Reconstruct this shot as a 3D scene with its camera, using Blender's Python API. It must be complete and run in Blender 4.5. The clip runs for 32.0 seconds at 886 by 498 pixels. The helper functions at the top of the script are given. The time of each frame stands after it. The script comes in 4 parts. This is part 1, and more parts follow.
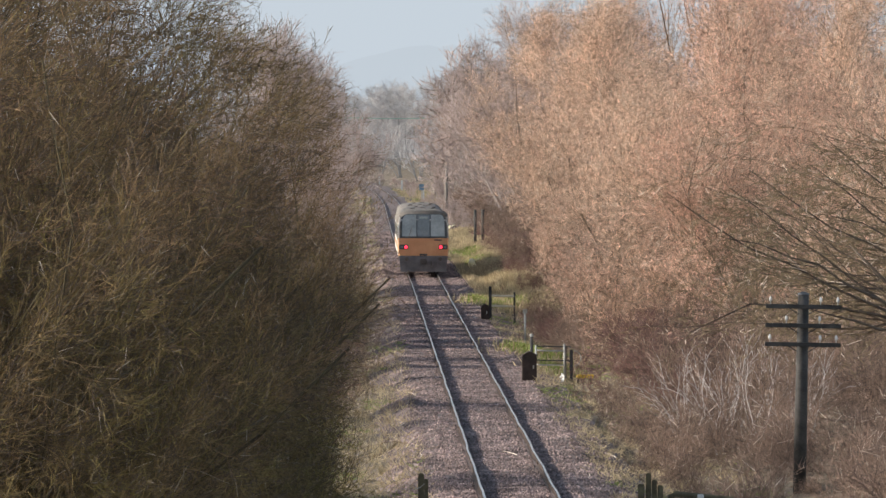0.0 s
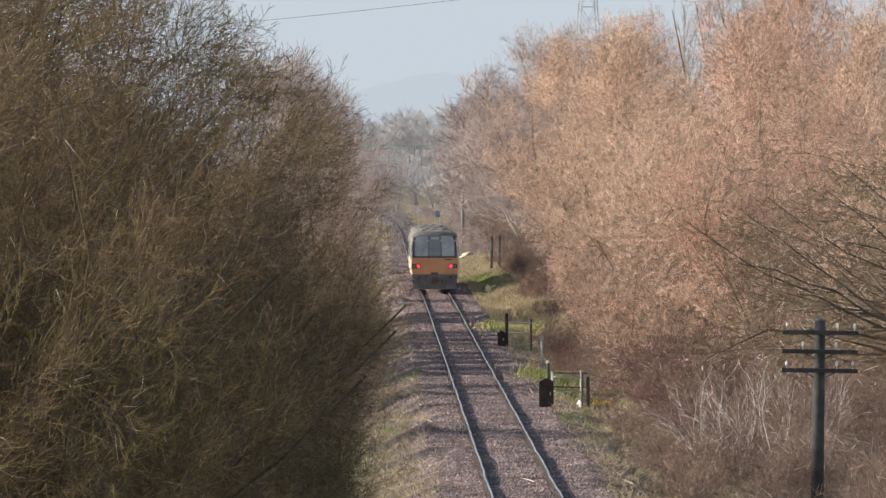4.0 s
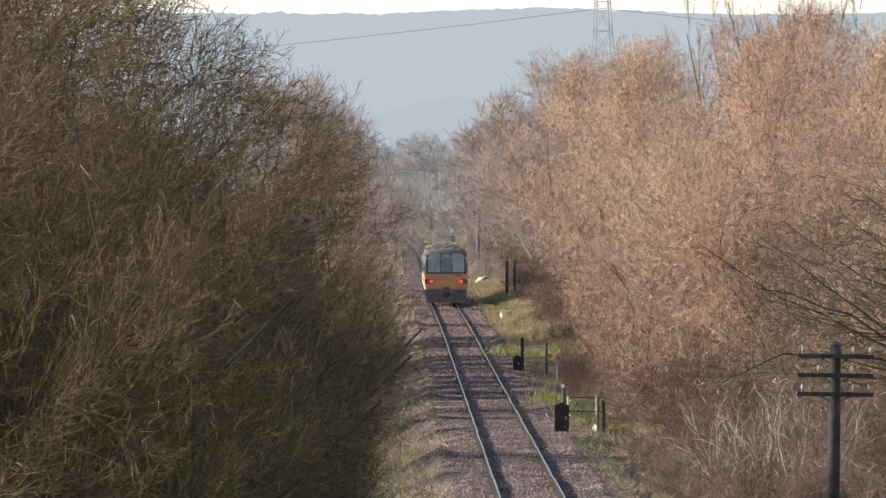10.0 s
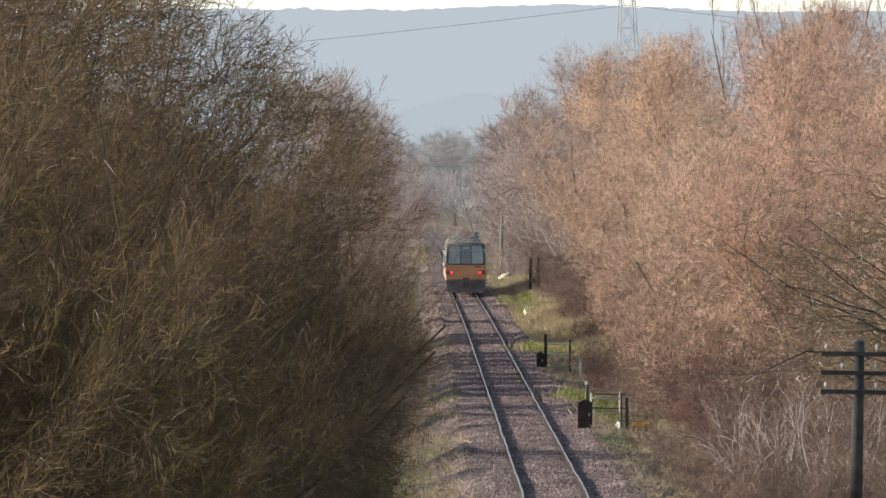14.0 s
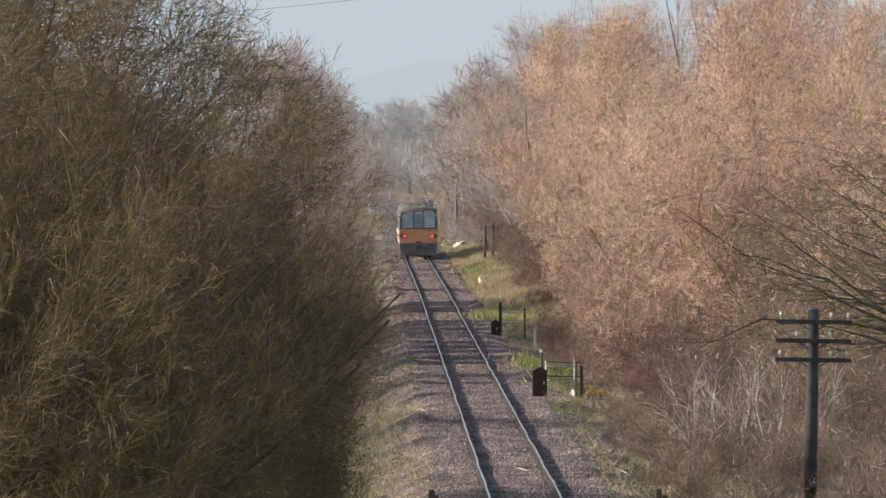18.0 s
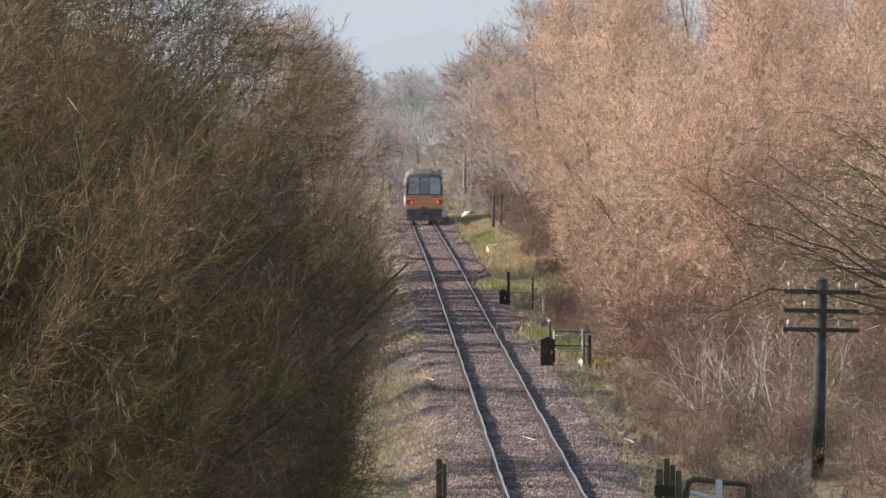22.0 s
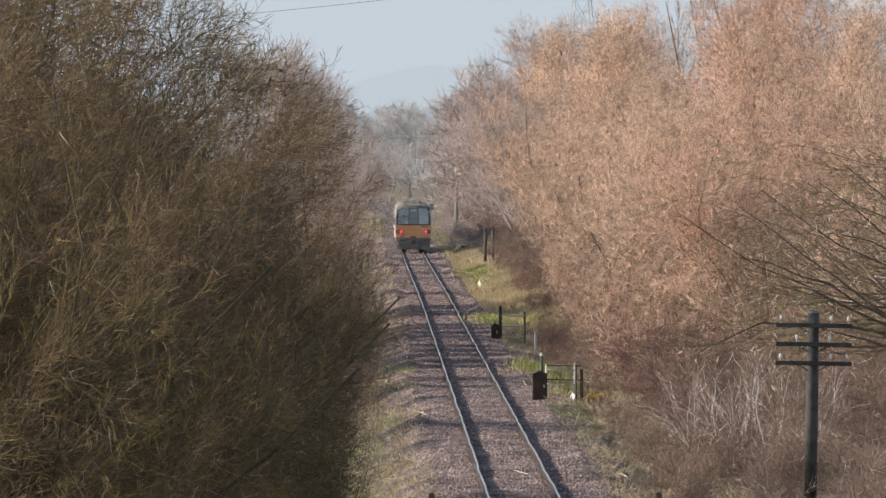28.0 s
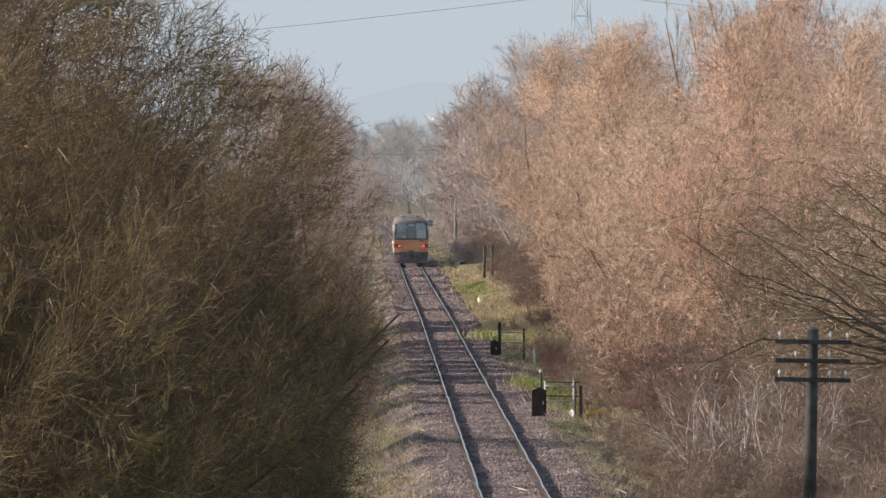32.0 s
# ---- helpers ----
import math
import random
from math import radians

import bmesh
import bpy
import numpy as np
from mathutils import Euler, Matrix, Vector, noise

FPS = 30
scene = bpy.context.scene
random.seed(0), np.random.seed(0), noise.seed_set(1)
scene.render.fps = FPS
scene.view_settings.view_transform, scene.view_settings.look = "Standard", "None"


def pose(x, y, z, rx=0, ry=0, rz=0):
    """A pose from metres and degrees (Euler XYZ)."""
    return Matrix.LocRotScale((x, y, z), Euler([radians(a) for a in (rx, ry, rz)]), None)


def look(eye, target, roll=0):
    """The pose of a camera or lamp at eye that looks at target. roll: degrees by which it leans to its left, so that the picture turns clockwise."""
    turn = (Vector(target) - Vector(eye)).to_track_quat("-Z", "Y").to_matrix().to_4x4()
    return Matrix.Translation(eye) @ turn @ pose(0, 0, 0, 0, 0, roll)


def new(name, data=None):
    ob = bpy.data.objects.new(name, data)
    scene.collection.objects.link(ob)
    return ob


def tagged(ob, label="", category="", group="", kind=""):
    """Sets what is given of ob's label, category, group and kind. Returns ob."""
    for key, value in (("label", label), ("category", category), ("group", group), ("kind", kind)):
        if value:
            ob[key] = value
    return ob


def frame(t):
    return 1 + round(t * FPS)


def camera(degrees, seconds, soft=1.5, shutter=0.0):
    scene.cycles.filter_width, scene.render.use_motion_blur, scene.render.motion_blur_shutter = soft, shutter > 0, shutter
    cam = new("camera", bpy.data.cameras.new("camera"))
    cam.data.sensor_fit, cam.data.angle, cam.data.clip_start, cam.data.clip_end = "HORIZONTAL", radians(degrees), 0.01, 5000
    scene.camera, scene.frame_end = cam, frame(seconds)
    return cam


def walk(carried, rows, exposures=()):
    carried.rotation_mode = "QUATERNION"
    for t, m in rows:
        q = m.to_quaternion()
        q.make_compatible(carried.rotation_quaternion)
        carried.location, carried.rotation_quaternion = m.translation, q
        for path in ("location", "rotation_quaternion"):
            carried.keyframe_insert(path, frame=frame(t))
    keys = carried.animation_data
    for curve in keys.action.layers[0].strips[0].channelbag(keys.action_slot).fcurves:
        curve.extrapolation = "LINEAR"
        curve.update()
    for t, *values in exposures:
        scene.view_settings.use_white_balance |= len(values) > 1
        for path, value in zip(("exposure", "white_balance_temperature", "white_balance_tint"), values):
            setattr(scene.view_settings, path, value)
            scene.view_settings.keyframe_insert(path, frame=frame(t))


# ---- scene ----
# A single-track railway seen from a bridge through a long lens; metres, y along the line, rail head at z = 0.
EYE = 7.2
cam = camera(7.80, 32.0, soft=1.45)
TURNS = [  # seconds, yaw, pitch, lean to the right
    (0, -0.7124, -0.9764, -0.00),
    (0.5, -0.7170, -0.8902, 0.15),
    (1, -0.6983, -0.7765, 0.18),
    (1.5, -0.7060, -0.7792, 0.11),
    (2, -0.5625, -0.8602, 0.26),
    (2.5, -0.4622, -0.9064, 0.23),
    (3, -0.5080, -0.7953, 0.14),
    (3.5, -0.5673, -0.6953, 0.14),
    (5.5, -0.5331, -0.9706, 0.20),
    (6, -0.4639, -0.9103, 0.15),
    (6.5, -0.4639, -0.7766, 0.10),
    (7, -0.4906, -0.6727, 0.15),
    (7.5, -0.4721, -0.6121, 0.10),
    (8, -0.4601, -0.5956, 0.25),
    (8.5, -0.3903, -0.5881, 0.24),
    (9, -0.3445, -0.5805, 0.24),
    (9.5, -0.3446, -0.5346, 0.24),
    (10, -0.4364, -0.5224, 0.27),
    (10.5, -0.4591, -0.4583, 0.24),
    (11, -0.4735, -0.4287, 0.15),
    (11.5, -0.4744, -0.5107, 0.25),
    (12, -0.3904, -0.6567, 0.24),
    (12.5, -0.3367, -0.7456, 0.20),
    (13, -0.3138, -0.7227, 0.20),
    (13.5, -0.2893, -0.5531, 0.13),
    (15.5, -0.0884, -0.5900, 0.06),
    (16, -0.2942, -0.7095, 0.04),
    (16.5, -0.4948, -0.7750, 0.09),
    (17, -0.5840, -0.8199, 0.04),
    (17.5, -0.6077, -0.7506, 0.13),
    (18, -0.6266, -0.8342, 0.14),
    (18.5, -0.6163, -1.0402, 0.10),
    (19, -0.6078, -1.1085, -0.00),
    (19.5, -0.6297, -1.1569, 0.08),
    (20, -0.6086, -1.2016, 0.10),
    (20.5, -0.6010, -1.0795, 0.10),
    (21, -0.5324, -1.1331, 0.10),
    (21.5, -0.5056, -1.1559, 0.05),
    (22, -0.5516, -1.1059, 0.01),
    (22.5, -0.6077, -1.1016, -0.01),
    (23, -0.6273, -1.1035, -0.06),
    (23.5, -0.6251, -1.0565, -0.03),
    (24, -0.5198, -1.1261, 0.07),
    (24.5, -0.4790, -1.1559, 0.10),
    (25, -0.5374, -1.0497, 0.07),
    (25.5, -0.6228, -0.9938, 0.03),
    (27.5, -0.6736, -0.8372, -0.07),
    (28, -0.6249, -0.8044, 0.12),
    (28.5, -0.6163, -0.8586, 0.09),
    (29, -0.6146, -0.7685, 0.07),
    (29.5, -0.4770, -0.7736, 0.12),
    (30, -0.4385, -0.8044, 0.09),
    (30.5, -0.5103, -0.7279, 0.10),
    (31, -0.5722, -0.6972, 0.11),
    (31.5, -0.6038, -0.6357, 0.15),
    (32, -0.6326, -0.6595, 0.12),
]
walk(cam, [(t, pose(0, 0, EYE, 90 + p, r, y)) for t, y, p, r in TURNS], exposures=[(0, 0.12), (6.5, 0.1), (8.5, -0.05), (13.5, -0.06), (16.5, -0.02), (18, 0.04), (20, 0.14), (25.5, 0.14), (28, 0.09), (32, -0.01)])

# ---- light ----
SUN_UP, SUN_AZ = 20.0, -85.0   # degrees above the horizon; bearing from +y, clockwise
world = bpy.data.worlds.new("sky")
scene.world = world
world.use_nodes = True
wn = world.node_tree.nodes
sky = wn.new("ShaderNodeTexSky")
sky.sky_type, sky.sun_disc = "NISHITA", False
sky.sun_elevation, sky.sun_rotation = radians(SUN_UP), radians(SUN_AZ)
sky.air_density, sky.dust_density = 1.0, 1.0
wn["Background"].inputs["Strength"].default_value = 0.12
# thin winter haze that whitens the sky, most of all towards the horizon
wl = world.node_tree.links
up = wn.new("ShaderNodeSeparateXYZ")
wl.new(wn.new("ShaderNodeTexCoord").outputs["Generated"], up.inputs[0])
veil = wn.new("ShaderNodeValToRGB")
veil.color_ramp.elements[0].position, veil.color_ramp.elements[0].color = 0.0, (6.4, 6.5, 6.6, 1)
veil.color_ramp.elements[1].position, veil.color_ramp.elements[1].color = 0.35, (0.9, 1.1, 1.4, 1)
wl.new(up.outputs["Z"], veil.inputs[0])
both = wn.new("ShaderNodeMix")
both.data_type, both.blend_type = "RGBA", "ADD"
both.inputs["Factor"].default_value = 1.0
wl.new(sky.outputs[0], both.inputs["A"])
wl.new(veil.outputs[0], both.inputs["B"])
wl.new(both.outputs["Result"], wn["Background"].inputs["Color"])
sun = new("sun", bpy.data.lights.new("sun", "SUN"))
sun.data.energy, sun.data.angle, sun.data.color = 7.2, radians(0.7), (1.0, 0.905, 0.795)
e, a = radians(SUN_UP), radians(SUN_AZ)
sun_dir = Vector((math.sin(a) * math.cos(e), math.cos(a) * math.cos(e), math.sin(e)))
sun.matrix_world = look(sun_dir * 50, (0, 0, 0))


# ---- materials ----
def mat(name, c1, c2, scale=3.0, rough=0.8, metal=0.0, bump=0.0, fine=0.0, vary=0.0, coord="Object", island=False, spec=0.3):
    """Two-scale mottled surface between two colours; vary: brightness by object or by island."""
    m = bpy.data.materials.new(name)
    m.use_nodes = True
    n, l = m.node_tree.nodes, m.node_tree.links
    b = n["Principled BSDF"]
    b.inputs["Roughness"].default_value, b.inputs["Metallic"].default_value = rough, metal
    b.inputs["Specular IOR Level"].default_value = spec
    if coord == "World":
        src = n.new("ShaderNodeNewGeometry").outputs["Position"]
    else:
        src = n.new("ShaderNodeTexCoord").outputs["Object"]
    n1, n2 = n.new("ShaderNodeTexNoise"), n.new("ShaderNodeTexNoise")
    n1.inputs["Scale"].default_value, n1.inputs["Detail"].default_value = scale, 5
    n2.inputs["Scale"].default_value, n2.inputs["Detail"].default_value = scale * 9, 3
    for q in (n1, n2):
        l.new(src, q.inputs["Vector"])
    mix = n.new("ShaderNodeMath")
    mix.operation = "MULTIPLY_ADD"
    mix.inputs[1].default_value = 0.35
    l.new(n2.outputs["Fac"], mix.inputs[0])
    l.new(n1.outputs["Fac"], mix.inputs[2])
    ramp = n.new("ShaderNodeValToRGB")
    ramp.color_ramp.elements[0].position, ramp.color_ramp.elements[1].position = 0.5, 0.85
    ramp.color_ramp.elements[0].color, ramp.color_ramp.elements[1].color = (*c1, 1), (*c2, 1)
    l.new(mix.outputs[0], ramp.inputs[0])
    out = ramp.outputs[0]
    if vary:
        hsv = n.new("ShaderNodeHueSaturation")
        rng = n.new("ShaderNodeMapRange")
        rng.inputs["To Min"].default_value, rng.inputs["To Max"].default_value = 1 - vary, 1 + vary
        if island:
            l.new(n.new("ShaderNodeNewGeometry").outputs["Random Per Island"], rng.inputs["Value"])
        else:
            l.new(n.new("ShaderNodeObjectInfo").outputs["Random"], rng.inputs["Value"])
        l.new(rng.outputs[0], hsv.inputs["Value"])
        l.new(out, hsv.inputs["Color"])
        out = hsv.outputs[0]
    l.new(out, b.inputs["Base Color"])
    if bump:
        bp = n.new("ShaderNodeBump")
        bp.inputs["Strength"].default_value, bp.inputs["Distance"].default_value = bump, fine or 0.02
        l.new(n2.outputs["Fac"], bp.inputs["Height"])
        l.new(bp.outputs[0], b.inputs["Normal"])
    return m


def glow(name, colour, strength, base=(0.02, 0.02, 0.02)):
    m = bpy.data.materials.new(name)
    m.use_nodes = True
    b = m.node_tree.nodes["Principled BSDF"]
    b.inputs["Base Color"].default_value = (*base, 1)
    b.inputs["Emission Color"].default_value = (*colour, 1)
    b.inputs["Emission Strength"].default_value = strength
    b.inputs["Specular IOR Level"].default_value = 0.5 if max(base) else 0.0
    return m


M = {
    "limb_warm": mat("limb_warm", (0.30, 0.20, 0.13), (0.50, 0.35, 0.23), 1.2, 0.8, vary=0.35, island=True),
    # dark limbs; also shaded gaps between twigs, put in as twig colour
    "limb_gap_dark": mat("limb_gap_dark", (0.12, 0.085, 0.06), (0.24, 0.17, 0.115), 1.2, 0.85, vary=0.3, island=True),
    "twig_warm": mat("twig_warm", (0.49, 0.335, 0.243), (0.72, 0.50, 0.373), 0.35, 0.65, vary=0.75, island=True),
    "twig_red": mat("twig_red", (0.47, 0.30, 0.22), (0.72, 0.455, 0.345), 0.4, 0.65, vary=0.75, island=True),
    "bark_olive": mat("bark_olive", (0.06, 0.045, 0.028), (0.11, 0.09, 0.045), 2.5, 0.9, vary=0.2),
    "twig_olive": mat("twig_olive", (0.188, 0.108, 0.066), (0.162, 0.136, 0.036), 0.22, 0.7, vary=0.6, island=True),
    # sunlit specks on the shaded trees, put in as pale twigs
    "twig_glint": mat("twig_glint", (0.30, 0.25, 0.19), (0.46, 0.40, 0.33), 1.0, 0.5, vary=0.3, island=True),
    "limb_ash": mat("limb_ash", (0.13, 0.098, 0.062), (0.25, 0.19, 0.115), 1.2, 0.85, vary=0.3, island=True),
    # far trees: distance haze is put into the bark and twig colours
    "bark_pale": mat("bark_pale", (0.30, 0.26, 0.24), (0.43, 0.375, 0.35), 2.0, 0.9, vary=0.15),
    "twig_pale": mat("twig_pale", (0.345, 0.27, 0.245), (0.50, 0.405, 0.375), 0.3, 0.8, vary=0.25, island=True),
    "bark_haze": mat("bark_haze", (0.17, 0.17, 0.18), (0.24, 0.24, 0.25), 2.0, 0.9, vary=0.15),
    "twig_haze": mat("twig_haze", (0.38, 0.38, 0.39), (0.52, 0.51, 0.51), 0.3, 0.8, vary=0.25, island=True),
    "scrub": mat("scrub", (0.18, 0.122, 0.099), (0.335, 0.238, 0.185), 0.8, 0.85, vary=0.45, island=True),
    "bramble": mat("bramble", (0.125, 0.07, 0.06), (0.22, 0.125, 0.105), 0.8, 0.8, vary=0.4, island=True),
    "bark_dark": mat("bark_dark", (0.075, 0.055, 0.045), (0.15, 0.115, 0.085), 2.0, 0.9),
    "lichen": mat("lichen", (0.26, 0.20, 0.07), (0.42, 0.36, 0.12), 1.5, 0.9, vary=0.3, island=True),
    # pale twigs standing in for sun flecks; bleached sticks on the ballast too
    "bleached_sunfleck": mat("bleached_sunfleck", (0.66, 0.54, 0.43), (0.78, 0.68, 0.57), 1.0, 0.6, vary=0.15, island=True),
    "birch": mat("birch", (0.42, 0.38, 0.36), (0.74, 0.70, 0.67), 5.0, 0.8, vary=0.15),
    "grass_dry": mat("grass_dry", (0.34, 0.27, 0.155), (0.56, 0.455, 0.285), 0.5, 0.8, vary=0.3, island=True),
    "grass_green": mat("grass_green", (0.16, 0.20, 0.05), (0.28, 0.33, 0.09), 0.5, 0.8, vary=0.3, island=True),
    "stone": mat("stone", (0.125, 0.094, 0.088), (0.34, 0.255, 0.235), 0.9, 0.85, vary=0.6, island=True, coord="World"),
    "ballast": mat("ballast", (0.095, 0.075, 0.07), (0.215, 0.168, 0.154), 0.9, 0.9, bump=1.0, fine=0.05, coord="World"),
    "ground": mat("ground", (0.11, 0.088, 0.060), (0.23, 0.18, 0.125), 0.9, 0.95, bump=0.8, fine=0.08, coord="World"),
    "rail_rust": mat("rail_rust", (0.03, 0.02, 0.016), (0.058, 0.037, 0.028), 3.0, 0.8, coord="World"),
    "rail_head": mat("rail_head", (0.36, 0.31, 0.29), (0.56, 0.50, 0.47), 1.1, 0.36, 1.0, coord="World"),
    "sleeper": mat("sleeper", (0.12, 0.095, 0.08), (0.22, 0.18, 0.15), 3.0, 0.9, vary=0.25),
    "creosote": mat("creosote", (0.035, 0.034, 0.033), (0.085, 0.08, 0.075), 3.0, 0.8, bump=0.5),
    # lighter than the near timber, standing in for haze on the far pole
    "hazed_wood": mat("hazed_wood", (0.16, 0.145, 0.135), (0.26, 0.235, 0.215), 3.0, 0.9),
    "old_wood": mat("old_wood", (0.07, 0.06, 0.04), (0.17, 0.15, 0.09), 4.0, 0.9, bump=0.5),
    "white_paint": mat("white_paint", (0.66, 0.65, 0.62), (0.8, 0.8, 0.78), 6.0, 0.6),
    "porcelain": mat("porcelain", (0.55, 0.55, 0.54), (0.70, 0.70, 0.69), 5.0, 0.12, spec=0.6),
    "galvanised": mat("galvanised", (0.33, 0.33, 0.30), (0.50, 0.49, 0.44), 5.0, 0.5, 0.5),
    "pale_rail": mat("pale_rail", (0.50, 0.47, 0.36), (0.66, 0.62, 0.48), 5.0, 0.6),
    "box_brown": mat("box_brown", (0.035, 0.025, 0.02), (0.07, 0.05, 0.04), 4.0, 0.8),
    "yellow": mat("yellow", (0.62, 0.40, 0.03), (0.78, 0.55, 0.08), 5.0, 0.6),
    "cream": mat("cream", (0.76, 0.68, 0.36), (0.86, 0.82, 0.60), 5.0, 0.7),
    "blue": mat("blue", (0.10, 0.20, 0.30), (0.16, 0.28, 0.38), 5.0, 0.5),
    "steel_pale": mat("steel_pale", (0.42, 0.45, 0.48), (0.55, 0.58, 0.6), 1.0, 0.6),
    "steel_dull": mat("steel_dull", (0.09, 0.10, 0.11), (0.16, 0.17, 0.18), 4.0, 0.6, 0.4),
    "wire": mat("wire", (0.36, 0.38, 0.40), (0.42, 0.44, 0.46), 1.0, 0.6),
    "green_rail": mat("green_rail", (0.22, 0.36, 0.31), (0.30, 0.44, 0.38), 1.0, 0.6),
    "orange": mat("orange", (0.52, 0.255, 0.125), (0.63, 0.325, 0.17), 1.6, 0.45),
    "train_side": mat("train_side", (0.60, 0.58, 0.55), (0.75, 0.73, 0.70), 1.5, 0.45),
    # sooty roof, lightened to hold distance haze in its colour
    "train_roof": mat("train_roof", (0.12, 0.112, 0.10), (0.21, 0.19, 0.17), 1.4, 0.85),
    "train_dark": mat("train_dark", (0.075, 0.065, 0.06), (0.14, 0.12, 0.11), 2.5, 0.75),
    "surround": mat("surround", (0.04, 0.043, 0.046), (0.075, 0.077, 0.08), 2.0, 0.35),
    # pane: reflected sky is put into its pale grey base colour
    "pane": mat("pane", (0.17, 0.19, 0.19), (0.31, 0.33, 0.32), 1.1, 0.08, spec=1.0),
    "pane_dark": mat("pane_dark", (0.07, 0.08, 0.085), (0.14, 0.15, 0.155), 1.1, 0.08, spec=1.0),
    "blind": mat("blind", (0.32, 0.36, 0.34), (0.45, 0.48, 0.46), 9.0, 0.5),
    # cab grey and valance lightened, with distance haze in their colour
    "cab_grey": mat("cab_grey", (0.27, 0.26, 0.245), (0.43, 0.41, 0.38), 1.6, 0.6),
    "valance": mat("valance", (0.12, 0.115, 0.12), (0.20, 0.19, 0.195), 2.5, 0.85),
    "wheel": mat("wheel", (0.08, 0.06, 0.05), (0.16, 0.13, 0.11), 3.0, 0.5, 0.7),
    "tail_red": glow("tail_red", (1.0, 0.03, 0.07), 2.6, (0.4, 0.02, 0.02)),
    # backdrop hills give off flat haze colours instead of taking light
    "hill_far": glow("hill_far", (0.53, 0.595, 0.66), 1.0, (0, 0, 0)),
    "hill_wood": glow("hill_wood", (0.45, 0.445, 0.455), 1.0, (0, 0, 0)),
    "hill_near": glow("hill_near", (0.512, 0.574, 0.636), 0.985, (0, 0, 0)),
}


# ---- building helpers ----
def mesh_of(bm, material, name="mesh", smooth=False):
    me = bpy.data.meshes.new(name)
    bm.normal_update()
    bm.to_mesh(me)
    bm.free()
    me.materials.append(material)
    if smooth:
        me.polygons.foreach_set("use_smooth", [True] * len(me.polygons))
    return me


def part(name, data, material, parent, label="", smooth=False):
    """One mesh object under a thing or a part; data: a bmesh or a finished mesh."""
    if isinstance(data, bmesh.types.BMesh):
        data = mesh_of(data, material, name, smooth)
    ob = new(name, data)
    ob.parent = parent
    return tagged(ob, label)


def thing(name, label, category, group="", kind="", at=None):
    ob = new(name)
    ob.empty_display_size = 0.2
    if at is not None:
        ob.matrix_basis = at
    return tagged(ob, label, category, group, kind)


def box(bm, x0, x1, y0, y1, z0, z1, bevel=0.0):
    r = bmesh.ops.create_cube(bm, size=1)
    bmesh.ops.transform(bm, matrix=Matrix.LocRotScale(((x0 + x1) / 2, (y0 + y1) / 2, (z0 + z1) / 2), None, (x1 - x0, y1 - y0, z1 - z0)), verts=r["verts"])
    if bevel:
        eds = list({ed for v in r["verts"] for ed in v.link_edges})
        bmesh.ops.bevel(bm, geom=eds, offset=bevel, segments=2, affect="EDGES")
    return bm


def a_box(x0, x1, y0, y1, z0, z1, bevel=0.0):
    return box(bmesh.new(), x0, x1, y0, y1, z0, z1, bevel)


def tube(bm, pts, radii, n=8, caps=True):
    """A tube along points; radii: one for each point."""
    pts = [Vector(p) for p in pts]
    rings = []
    for i, p in enumerate(pts):
        d = (pts[min(i + 1, len(pts) - 1)] - pts[max(i - 1, 0)]).normalized()
        u = d.orthogonal().normalized() if abs(d.z) < 0.9 else Vector((1, 0, 0)).cross(d).normalized()
        v = d.cross(u)
        rings.append([bm.verts.new(p + radii[i] * (math.cos(2 * math.pi * k / n) * u + math.sin(2 * math.pi * k / n) * v)) for k in range(n)])
    for r0, r1 in zip(rings, rings[1:]):
        for k in range(n):
            bm.faces.new((r0[k], r0[(k + 1) % n], r1[(k + 1) % n], r1[k]))
    if caps:
        bm.faces.new(rings[0][::-1]), bm.faces.new(rings[-1])
    return bm


def a_tube(pts, r, n=8):
    return tube(bmesh.new(), pts, [r] * len(pts) if not isinstance(r, (list, tuple)) else r, n)


def loft(bm, sections, caps=True):
    """Joins closed sections of equally many points."""
    rings = [[bm.verts.new(p) for p in s] for s in sections]
    for r0, r1 in zip(rings, rings[1:]):
        for k in range(len(r0)):
            bm.faces.new((r0[k], r0[(k + 1) % len(r0)], r1[(k + 1) % len(r0)], r1[k]))
    if caps:
        bm.faces.new(rings[0][::-1]), bm.faces.new(rings[-1])
    bmesh.ops.recalc_face_normals(bm, faces=bm.faces)
    return bm


